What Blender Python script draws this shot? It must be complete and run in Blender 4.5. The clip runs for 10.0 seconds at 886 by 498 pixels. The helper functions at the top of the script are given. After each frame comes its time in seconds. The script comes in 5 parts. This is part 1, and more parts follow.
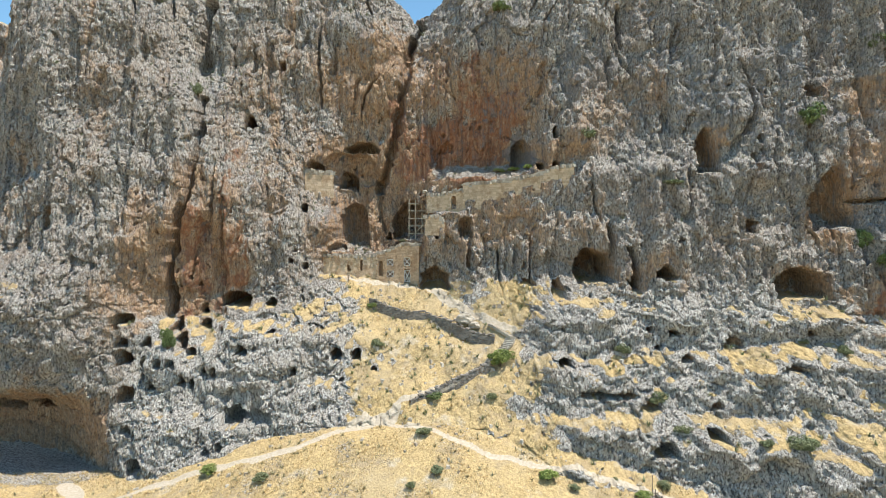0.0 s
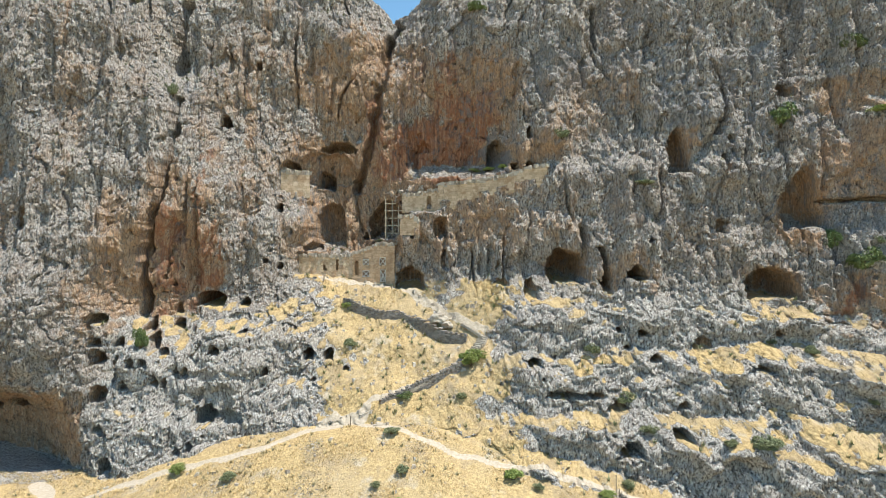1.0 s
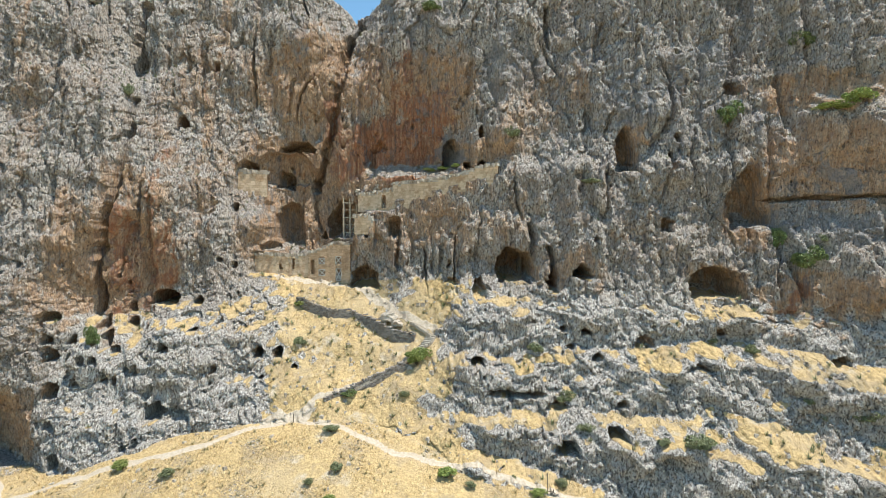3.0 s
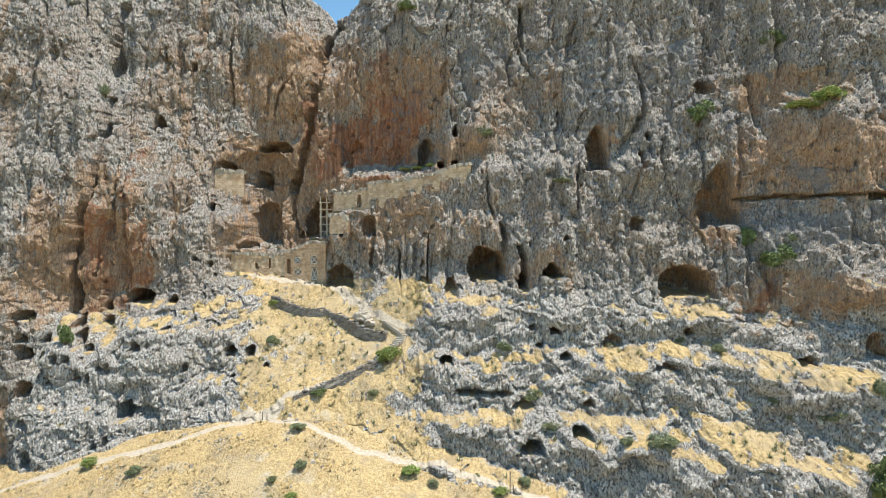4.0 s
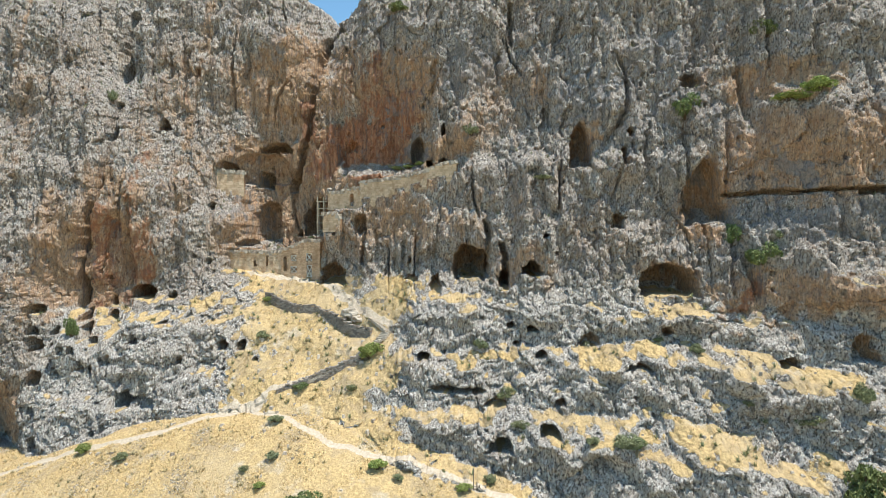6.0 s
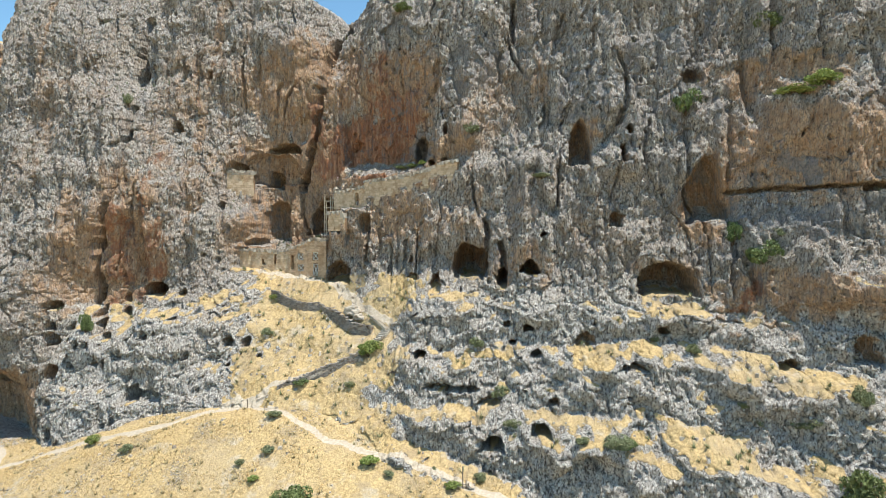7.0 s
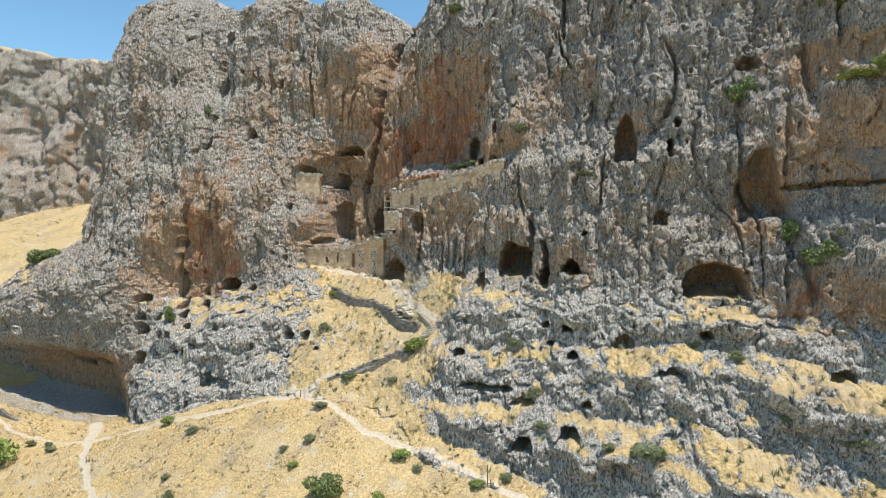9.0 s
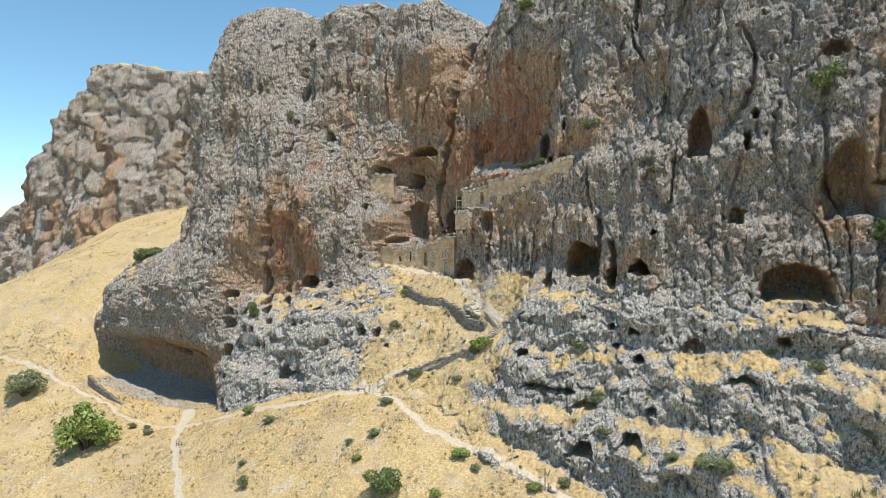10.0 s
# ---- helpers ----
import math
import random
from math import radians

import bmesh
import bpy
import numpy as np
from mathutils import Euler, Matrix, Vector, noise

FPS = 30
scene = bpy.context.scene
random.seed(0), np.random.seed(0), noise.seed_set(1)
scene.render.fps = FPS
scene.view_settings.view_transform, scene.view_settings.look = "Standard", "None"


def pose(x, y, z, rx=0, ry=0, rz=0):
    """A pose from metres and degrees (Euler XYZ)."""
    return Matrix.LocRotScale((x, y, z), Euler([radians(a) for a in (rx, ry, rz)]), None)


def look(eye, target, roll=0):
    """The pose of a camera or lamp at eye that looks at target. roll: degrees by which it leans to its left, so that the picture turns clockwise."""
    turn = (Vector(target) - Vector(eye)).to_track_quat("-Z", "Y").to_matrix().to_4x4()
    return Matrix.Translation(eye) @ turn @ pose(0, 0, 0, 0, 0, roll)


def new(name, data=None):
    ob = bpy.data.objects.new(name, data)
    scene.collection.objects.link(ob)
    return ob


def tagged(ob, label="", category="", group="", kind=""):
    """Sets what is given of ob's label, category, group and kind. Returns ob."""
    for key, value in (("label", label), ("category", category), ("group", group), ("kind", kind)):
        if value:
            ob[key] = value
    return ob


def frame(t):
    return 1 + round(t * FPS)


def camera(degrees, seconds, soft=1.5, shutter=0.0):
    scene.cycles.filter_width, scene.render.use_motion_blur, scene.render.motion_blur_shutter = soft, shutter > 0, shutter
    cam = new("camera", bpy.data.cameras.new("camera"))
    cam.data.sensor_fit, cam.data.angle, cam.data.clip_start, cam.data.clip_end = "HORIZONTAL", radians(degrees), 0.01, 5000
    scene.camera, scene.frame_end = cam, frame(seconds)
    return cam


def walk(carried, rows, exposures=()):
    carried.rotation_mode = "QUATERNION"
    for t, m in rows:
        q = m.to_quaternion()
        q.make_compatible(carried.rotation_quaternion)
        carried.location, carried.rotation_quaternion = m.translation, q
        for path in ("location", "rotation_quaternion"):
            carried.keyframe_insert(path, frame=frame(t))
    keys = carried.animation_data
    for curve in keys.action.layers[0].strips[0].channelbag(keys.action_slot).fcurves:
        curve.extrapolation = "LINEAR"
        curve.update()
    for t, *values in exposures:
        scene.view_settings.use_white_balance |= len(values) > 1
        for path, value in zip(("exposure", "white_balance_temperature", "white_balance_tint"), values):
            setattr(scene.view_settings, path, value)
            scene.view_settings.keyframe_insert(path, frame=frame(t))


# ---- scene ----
cam = camera(70.21, 10.0, soft=0.6)
walk(cam, [
    (0.0, pose(0.84, 1.30, 36.50, 89.41, 0, -1.90)),
    (0.5, pose(3.72, 1.03, 36.67, 89.33, 0, -1.81)),
    (1.0, pose(6.41, 0.83, 36.79, 89.27, 0, -1.80)),
    (1.5, pose(9.17, 0.60, 36.81, 89.25, 0, -1.75)),
    (2.0, pose(11.96, 0.35, 36.62, 89.30, 0, -1.58)),
    (2.5, pose(15.05, 0.22, 36.72, 89.23, 0, -1.22)),
    (4.0, pose(24.76, -0.26, 36.27, 89.34, 0, -0.50)),
    (4.5, pose(27.99, -0.40, 36.24, 89.34, 0, 0.03)),
    (5.0, pose(31.50, -0.48, 36.00, 89.39, 0, 1.31)),
    (5.5, pose(35.08, -0.54, 35.81, 89.41, 0, 2.83)),
    (7.0, pose(45.86, -0.07, 35.30, 89.46, 0, 7.73)),
    (7.5, pose(49.50, 0.33, 35.43, 89.39, 0, 9.29)),
    (8.0, pose(52.85, 0.76, 35.47, 89.35, 0, 10.72)),
    (8.5, pose(55.95, 1.04, 35.69, 89.24, 0, 13.29)),
    (9.0, pose(59.17, 1.86, 35.69, 89.20, 0, 17.97)),
    (9.5, pose(62.11, 2.83, 35.78, 89.13, 0, 22.42)),
    (10.0, pose(64.76, 4.14, 35.68, 89.14, 0, 26.71)),
], exposures=[(0.0, 0.39), (6.0, 0.39), (8.5, 0.31), (10.0, 0.20)])

# ---- light: a high summer sun that grazes the cliff ----
SUN_HEIGHT, SUN_TURN = 71.0, 110.0  # degrees above the horizon, and clockwise from +y
world = bpy.data.worlds.new("sky")
scene.world = world
world.use_nodes = True
nodes, links = world.node_tree.nodes, world.node_tree.links
sky = nodes.new("ShaderNodeTexSky")
sky.sky_type, sky.sun_disc = "NISHITA", False
sky.sun_elevation, sky.sun_rotation = radians(SUN_HEIGHT), radians(SUN_TURN)
sky.air_density, sky.dust_density, sky.ozone_density, sky.altitude = 1.0, 0.0, 0.5, 1200
nodes["Background"].inputs["Strength"].default_value = 0.145
tint = nodes.new("ShaderNodeMix")
tint.data_type, tint.blend_type = "RGBA", "MULTIPLY"
tint.inputs[0].default_value, tint.inputs[7].default_value = 1.0, (0.85, 1.12, 1.10, 1)
links.new(sky.outputs["Color"], tint.inputs[6])
links.new(tint.outputs[2], nodes["Background"].inputs["Color"])
sun = new("sun", bpy.data.lights.new("sun", "SUN"))
sun.data.energy, sun.data.angle, sun.data.color = 5.0, radians(0.53), (1.0, 0.94, 0.84)
sun.matrix_world = look((0, 0, 0), (
    -math.sin(radians(SUN_TURN)) * math.cos(radians(SUN_HEIGHT)),
    -math.cos(radians(SUN_TURN)) * math.cos(radians(SUN_HEIGHT)),
    -math.sin(radians(SUN_HEIGHT))))

# ---- rock and ground shapes: smooth outlines of the place at a few heights, then relief ----
def lattice(ix, iy, iz, seed):
    h = (ix * 374761393 + iy * 668265263 + iz * 2147483647 + seed * 974634721) & 0xFFFFFFFF
    h = ((h ^ (h >> 13)) * 1274126177) & 0xFFFFFFFF
    h = ((h ^ (h >> 15)) * 2246822519) & 0xFFFFFFFF
    return (h ^ (h >> 16)) & 0xFFFFFFFF


def grain(x, y, z, seed=0):
    """Smooth value noise, -1 to 1."""
    x, y, z = np.broadcast_arrays(np.asarray(x, float), np.asarray(y, float), np.asarray(z, float))
    fx, fy, fz = np.floor(x), np.floor(y), np.floor(z)
    ix, iy, iz = fx.astype(np.int64), fy.astype(np.int64), fz.astype(np.int64)
    u, v, w = x - fx, y - fy, z - fz
    u, v, w = (a * a * a * (a * (a * 6 - 15) + 10) for a in (u, v, w))
    out = 0.0
    for dx in (0, 1):
        for dy in (0, 1):
            for dz in (0, 1):
                k = lattice(ix + dx, iy + dy, iz + dz, seed) / 2147483647.5 - 1.0
                out = out + k * (u if dx else 1 - u) * (v if dy else 1 - v) * (w if dz else 1 - w)
    return out


def fbm(x, y, z, octaves=4, seed=0, gain=0.5):
    total, amp, norm = 0.0, 1.0, 0.0
    for k in range(octaves):
        total = total + amp * grain(x, y, z, seed + 17 * k)
        norm, amp = norm + amp, amp * gain
        x, y, z = x * 2.03 + 5.1, y * 2.03 + 1.7, z * 2.03 + 9.2
    return total / norm


def ridged(x, y, z, octaves=3, seed=0):
    total, amp, norm = 0.0, 1.0, 0.0
    for k in range(octaves):
        total = total + amp * (1 - 2 * np.abs(grain(x, y, z, seed + 31 * k)))
        norm, amp = norm + amp, amp * 0.5
        x, y, z = x * 2.1 + 3.3, y * 2.1 + 7.9, z * 2.1 + 1.1
    return total / norm


def facets(x, z, seed=0):
    """Broken flat pieces: depth of each tilted face, distance inwards from its edge, distance from its middle, a random number."""
    ix, iz = np.floor(x).astype(np.int64), np.floor(z).astype(np.int64)
    near, second = np.full(x.shape, 9.0), np.full(x.shape, 9.0)
    face, chance = np.zeros(x.shape), np.zeros(x.shape)
    for dx in (-1, 0, 1):
        for dz in (-1, 0, 1):
            one = lattice(ix + dx, iz + dz, 0 * ix, seed)
            two = lattice(ix + dx, iz + dz, 0 * ix + 1, seed)
            ox, oz = x - (ix + dx + (one & 0xFFFF) / 65536.0), z - (iz + dz + (two & 0xFFFF) / 65536.0)
            d = np.hypot(ox, oz)
            first = d < near
            second = np.minimum(second, np.maximum(near, d))
            tilt_x, tilt_z, lift = (one >> 16 & 0xFF) / 127.5 - 1, (one >> 24 & 0xFF) / 127.5 - 1, (two >> 16 & 0xFF) / 127.5 - 1
            face = np.where(first, 0.55 * lift + 0.9 * (tilt_x * ox + tilt_z * oz), face)
            chance = np.where(first, (two >> 24 & 0xFF) / 255.0, chance)
            near = np.minimum(near, d)
    return face, second - near, near, chance


def ease(a, b, v):
    t = np.clip((v - a) / (b - a), 0, 1)
    return t * t * (3 - 2 * t)


def blur(grid, radius):
    k = np.exp(-0.5 * (np.arange(-3 * radius, 3 * radius + 1) / radius) ** 2)
    k /= k.sum()
    for axis in (0, 1):
        pad = [(0, 0), (0, 0)]
        pad[axis] = (3 * radius, 3 * radius)
        wide = np.pad(grid, pad, mode="edge")
        n = grid.shape[axis]
        grid = sum(w * np.take(wide, np.arange(i, i + n), axis) for i, w in enumerate(k))
    return grid


class Sheet:
    """A smooth surface value(a, b) lofted through outlines, each given at one b as pairs of a and value."""

    def __init__(self, a0, a1, b0, b1, step, radius):
        self.a0, self.b0, self.step, self.radius = a0, b0, step, radius
        self.a, self.b = np.arange(a0, a1 + step, step), np.arange(b0, b1 + step, step)
        self.lines = []

    def outline(self, b, *pairs):
        at, value = np.array(pairs, float).T
        self.lines.append((b, np.interp(self.a, at, value)))

    def close(self):
        self.lines.sort(key=lambda l: l[0])
        bs, rows = np.array([l[0] for l in self.lines]), np.array([l[1] for l in self.lines])
        at = np.clip(np.searchsorted(bs, self.b) - 1, 0, len(bs) - 2)
        k = np.clip((self.b - bs[at]) / (bs[at + 1] - bs[at]), 0, 1)[:, None]
        self.grid = blur(rows[at] * (1 - k) + rows[at + 1] * k, self.radius)

    def __call__(self, a, b):
        u = np.clip((a - self.a0) / self.step, 0, len(self.a) - 1.001)
        v = np.clip((b - self.b0) / self.step, 0, len(self.b) - 1.001)
        i, j = u.astype(int), v.astype(int)
        u, v, g = u - i, v - j, self.grid
        return (g[j, i] * (1 - u) + g[j, i + 1] * u) * (1 - v) + (g[j + 1, i] * (1 - u) + g[j + 1, i + 1] * u) * v


# The cliff's plan at rising heights: along it, depth.
plan = Sheet(-124, 132, -16, 128, 0.5, 2)
plan.outline(-16, (-124, 131), (-96, 130), (-84, 131), (-66, 127), (-56, 117), (-46, 109), (-35, 104), (-20, 101), (0, 92), (20, 88), (40, 86), (60, 84), (90, 79), (132, 70))
plan.outline(-7, (-124, 131), (-112, 130), (-108, 134), (-84, 136), (-72, 134), (-62, 125), (-52, 115), (-46, 111.5), (-35, 108), (-20, 106), (0, 99), (20, 96), (40, 96), (60, 91), (90, 85), (132, 76))
plan.outline(0, (-124, 130), (-112, 128), (-108, 133.5), (-84, 135.5), (-72, 133), (-62, 124), (-54, 118), (-46, 114), (-35, 113), (-28, 115), (-20, 113), (-8, 108), (0, 104), (12, 103), (24, 102), (40, 101.5), (46, 98.5), (57, 96), (72, 93), (87, 90), (132, 79))
plan.outline(6, (-124, 130), (-112, 127), (-108, 130), (-84, 131), (-72, 128.5), (-64, 122.5), (-58, 121), (-52, 120), (-41, 119), (-33, 117), (-24, 118), (-15, 115.5), (-8, 115), (0, 111), (5, 112.5), (12, 110), (17, 112), (24, 107.5), (36, 104.5), (48, 102.7), (57, 100), (79, 95), (89, 93.5), (132, 83))
plan.outline(3, (-124, 130), (-112, 127), (-108, 132), (-84, 134), (-72, 132), (-64, 125), (-56, 119.5), (-46, 116.5), (-35, 115), (-28, 116.5), (-20, 114), (-8, 111.5), (0, 107.5), (12, 106.5), (24, 104.5), (40, 102.3), (48, 100), (57, 98), (75, 94), (88, 91.5), (132, 81))
plan.outline(8.8, (-124, 130), (-112, 127), (-105, 123), (-84, 122.5), (-68, 120.3), (-58, 121.5), (-51, 121.5), (-40, 120), (-31, 118.5), (-22, 119), (-12, 117), (0, 114.5), (8, 114.5), (14, 112.5), (25, 109.5), (38, 107), (50, 104), (60, 101.5), (80, 96.5), (89, 95), (132, 85))
plan.outline(12, (-124, 132), (-113, 127), (-103, 122), (-84, 121.5), (-68, 119.5), (-58, 122), (-51, 125), (-40, 122), (-30, 119.5), (-19, 120.5), (-8, 121.5), (4, 120), (10, 118.5), (17, 115.5), (27, 111.5), (39, 109.8), (46, 108), (53, 105), (62, 103.5), (71, 102.5), (82, 98.5), (89, 96.5), (132, 87))
plan.outline(18, (-124, 142), (-119, 136), (-112, 127), (-102, 122), (-84, 121), (-66, 118.5), (-60, 121), (-53, 125), (-46, 128), (-40, 128), (-33, 120), (-23, 122.5), (-15, 124.5), (-7, 126.5), (8, 126.5), (19, 122), (24, 116), (33, 113.8), (43, 112.5), (54, 110.5), (67, 107), (77, 105), (86, 102.5), (92, 99.5), (132, 90))
plan.outline(24, (-124, 158), (-117, 142), (-110, 129), (-102, 124), (-89, 123.5), (-75, 119.5), (-66, 119), (-57, 125), (-50, 131), (-37, 132), (-30, 130.5), (-24, 129.5), (-17, 131), (-9, 133.5), (1, 134), (8, 132.5), (14, 128), (22, 125.5), (28, 118), (34, 117.7), (42, 115.5), (52, 113), (61, 111.5), (70, 112), (78, 110.2), (85, 107), (90, 102), (132, 93))
plan.outline(30, (-124, 168), (-115, 152), (-107, 138), (-101, 130), (-88, 127), (-75, 124), (-66, 121), (-57, 125.2), (-50, 129), (-42, 130), (-31, 131.5), (-22, 133.8), (-17, 138), (-13, 142), (-3, 142), (3, 138), (8, 135), (13, 133.5), (20, 129.5), (29, 125.5), (36, 122), (41, 118), (46, 116), (58, 114), (66, 113), (76, 112.5), (84, 109), (90, 103), (98, 99), (132, 93))
plan.outline(36, (-124, 178), (-106, 158), (-98, 147), (-89, 136), (-82, 131), (-75, 127), (-65, 123), (-54, 125), (-47, 130), (-41, 130), (-34, 130), (-28, 133), (-21, 136), (-18, 141), (-15, 147), (-8, 147), (-2, 145), (2, 139), (6, 136), (14, 132.5), (20, 130), (27, 126.5), (36, 122), (43, 117), (48, 115.5), (58, 115), (64, 114), (72, 114), (80, 112), (86, 109.5), (92, 104), (132, 96))
plan.outline(42, (-124, 190), (-106, 162), (-97, 148), (-87, 137), (-72, 127), (-55, 125), (-50, 126), (-41, 129), (-32, 133), (-24, 134.5), (-20, 141), (-17, 148), (-9, 148), (-1, 146), (2, 140), (4, 137), (11, 135), (18, 132), (28, 128), (39, 124), (46, 117.5), (58, 116), (71, 115.5), (78, 117), (85, 113), (90, 109), (95, 104), (132, 97))
plan.outline(48, (-124, 196), (-107, 164), (-96, 149), (-88, 140), (-72, 128), (-55, 128), (-48, 128.5), (-37, 130.5), (-27, 137.5), (-22, 142), (-18, 148.5), (-11, 149.5), (-5, 147.5), (1, 144), (5, 140), (10, 138.5), (14, 135), (23, 131.2), (32, 127), (41, 123), (48, 119), (54, 118.5), (61, 117), (68, 115), (76, 116), (86, 113), (91, 110), (96, 105), (132, 98))
plan.outline(51.2, (-124, 198), (-108, 166), (-96, 149), (-84, 141), (-72, 129), (-55, 128.5), (-48, 129), (-37, 133), (-27, 138), (-21, 143.5), (-17, 149), (-7, 147.5), (0, 144.5), (6, 140), (12, 137), (23, 131.5), (32, 127.5), (41, 123.5), (48, 121), (55, 119.5), (61, 117.5), (68, 115.5), (76, 116), (82, 115.5), (86, 113), (91, 109.5), (96, 105), (132, 98))
plan.outline(53, (-124, 200), (-108, 168), (-96, 150), (-84, 141), (-72, 130), (-55, 129), (-48, 129), (-42, 131), (-37, 136), (-27, 139), (-20, 145), (-16, 149), (-7, 147.5), (0, 145), (7, 143.5), (17, 143), (22, 141), (25.5, 133), (31, 130), (37, 128), (46, 124), (55, 120.5), (61, 118), (68, 116), (82, 116), (86, 113), (91, 109), (95, 105), (132, 99))
plan.outline(60, (-124, 204), (-108, 170), (-96, 152), (-84, 142), (-74, 133), (-62, 131), (-50, 130), (-43, 132.5), (-36, 139.5), (-30, 139.5), (-22, 144), (-15, 148), (2, 144.5), (13, 141.5), (19, 142), (24, 139), (28, 131.3), (34, 129.3), (42, 129), (49, 125.5), (55, 121.5), (61, 118), (68, 117.5), (75, 117.3), (82, 117.5), (86, 113.5), (92, 109.5), (98, 104.5), (132, 100))
plan.outline(66, (-124, 208), (-110, 176), (-96, 155), (-84, 145), (-74, 135.5), (-60, 133), (-52, 131), (-48, 131), (-43, 136), (-38, 139), (-31, 141), (-24, 144), (-16, 147), (2, 145), (9, 143), (19, 141), (24, 136), (27, 132), (42, 131), (49, 126), (55, 122.5), (62, 120), (76, 118.8), (83, 118.5), (88, 116), (93, 112.5), (98, 108), (132, 103))
plan.outline(74, (-124, 210), (-96, 157), (-86, 147), (-74, 136), (-60, 135), (-52, 136), (-47, 142), (-38, 139.5), (-31, 142.5), (-15, 145), (1, 146), (9, 143), (19, 139), (27, 133.5), (35, 132.2), (43, 132.5), (49, 127), (56, 124), (62, 120.7), (83, 120), (88, 118), (93, 113), (99, 109.5), (132, 104))
plan.outline(84, (-124, 212), (-96, 160), (-88, 152), (-78, 142), (-70, 137), (-60, 137.5), (-54, 138.5), (-49, 144), (-40, 141), (-31, 142.5), (-24, 145), (-15, 144.5), (-8, 147), (-1, 152), (4, 150), (9, 143.5), (19, 138), (27, 135), (35, 133.2), (43, 135), (49, 129), (56, 126), (62, 122.5), (76, 121), (89, 119.5), (95, 114), (132, 106))
plan.outline(96, (-124, 214), (-96, 163), (-88, 154), (-78, 147), (-70, 143), (-60, 142), (-49, 148), (-40, 144), (-31, 145), (-24, 148), (-15, 147), (-8, 152), (-1, 162), (5, 156), (10, 147), (19, 143), (27, 139), (35, 137), (49, 134), (62, 126), (76, 124), (89, 122), (132, 110))
plan.outline(112, (-124, 218), (-96, 172), (-88, 162), (-70, 156), (-49, 160), (-31, 158), (-15, 160), (-1, 176), (10, 158), (27, 147), (49, 142), (76, 132), (132, 120))
plan.outline(128, (-124, 224), (-96, 182), (-70, 170), (-31, 172), (-1, 190), (27, 160), (76, 142), (132, 130))
plan.close()

BROW_X = (-124, -96, -89, -75, -64, -55, -46, -37, -30, -17, -8, -3, 3, 8, 14, 25, 45, 132)
BROW_Z = (108, 108, 107, 105.5, 104, 101, 97, 98.5, 98.5, 98, 96.5, 93.2, 92.8, 97, 103, 108, 112, 114)

# The ground's height: along x for rising y.
land = Sheet(-300, 140, -20, 300, 1.0, 3)
land.outline(-20, (-300, -40), (140, -45))
land.outline(40, (-300, -26), (-60, -34), (140, -36))
land.outline(70, (-300, -6), (-160, -18), (-60, -25), (0, -20), (140, -22))
land.outline(82, (-300, -2), (-160, -13), (-100, -19), (-60, -19), (-43, -16), (-20, -12), (0, -10.5), (12, -9), (35, -9.5), (140, -14))
land.outline(90, (-300, 2), (-160, -8), (-100, -15), (-66, -16), (-51, -14), (-43, -12), (-20, -7.6), (-2, -6.1), (11, -4.2), (35, -5), (60, -7), (140, -12))
land.outline(98, (-300, -12), (-220, -6), (-160, -3), (-110, -9), (-85, -12), (-66, -12.3), (-43, -7.5), (-22, -3.6), (-13, -2.2), (3, 0.3), (20, -0.2), (35, -0.7), (60, -4), (140, -9))
land.outline(106, (-300, -10), (-220, -2), (-160, 3), (-115, -2), (-98, -7), (-85, -9.3), (-62, -10), (-50, -8), (-43, -5.5), (-35, -3), (-22, 0), (-8, 3), (1, 4.9), (11, 3.7), (30, 0.5), (60, -3), (140, -8))
land.outline(113, (-300, -8), (-220, 1), (-160, 8), (-115, 3), (-104, -4), (-85, -7), (-66, -8.5), (-52, -6), (-44, -3.5), (-35, 0), (-20, 3.2), (-8, 4.8), (3, 6), (16, 5), (36, 0), (140, -6))
land.outline(122, (-300, -6), (-220, 4), (-160, 14), (-118, 9), (-114, 3), (-106, -3), (-84, -6.5), (-66, -7), (-50, -5), (-30, 0), (-8, 4), (16, 3), (140, -6))
land.outline(134, (-300, -4), (-220, 8), (-160, 22), (-122, 20), (-120, 18), (-113, 4), (-107, -4), (-84, -6), (-66, -8), (140, -8))
land.outline(150, (-300, -2), (-220, 12), (-160, 30), (-125, 31), (-112, 28), (-100, 10), (-60, -8), (140, -8))
land.outline(200, (-300, 6), (-250, 24), (-193, 48), (-150, 52), (-112, 56), (-80, 40), (140, 30))
land.outline(300, (-300, 0), (-190, 50), (140, 70))
land.close()

caves, cracks, zones, bulges = [], [], [], []


def cave(x, z, w, h, depth, arch=0.6):
    """A hollow in the cliff with its middle at x, z."""
    w, h = (0.84 * w, 0.86 * h) if w > 2.8 else (0.92 * w, 0.92 * h)
    caves.append((x, z, w, h, depth, arch))


def crack(width, depth, *points):
    """A cleft in the cliff along points of x and z."""
    cracks.append((width, depth, np.array(points, float)))


def bulge(x, z, rx, rz, amount):
    """A swelling of the rock."""
    bulges.append((x, z, rx, rz, amount))


def zone(kind, x, z, rx, rz, amount):
    """A part of the cliff where fresh ochre, red or dark-streaked rock shows."""
    zones.append((kind, x, z, rx, rz, amount))

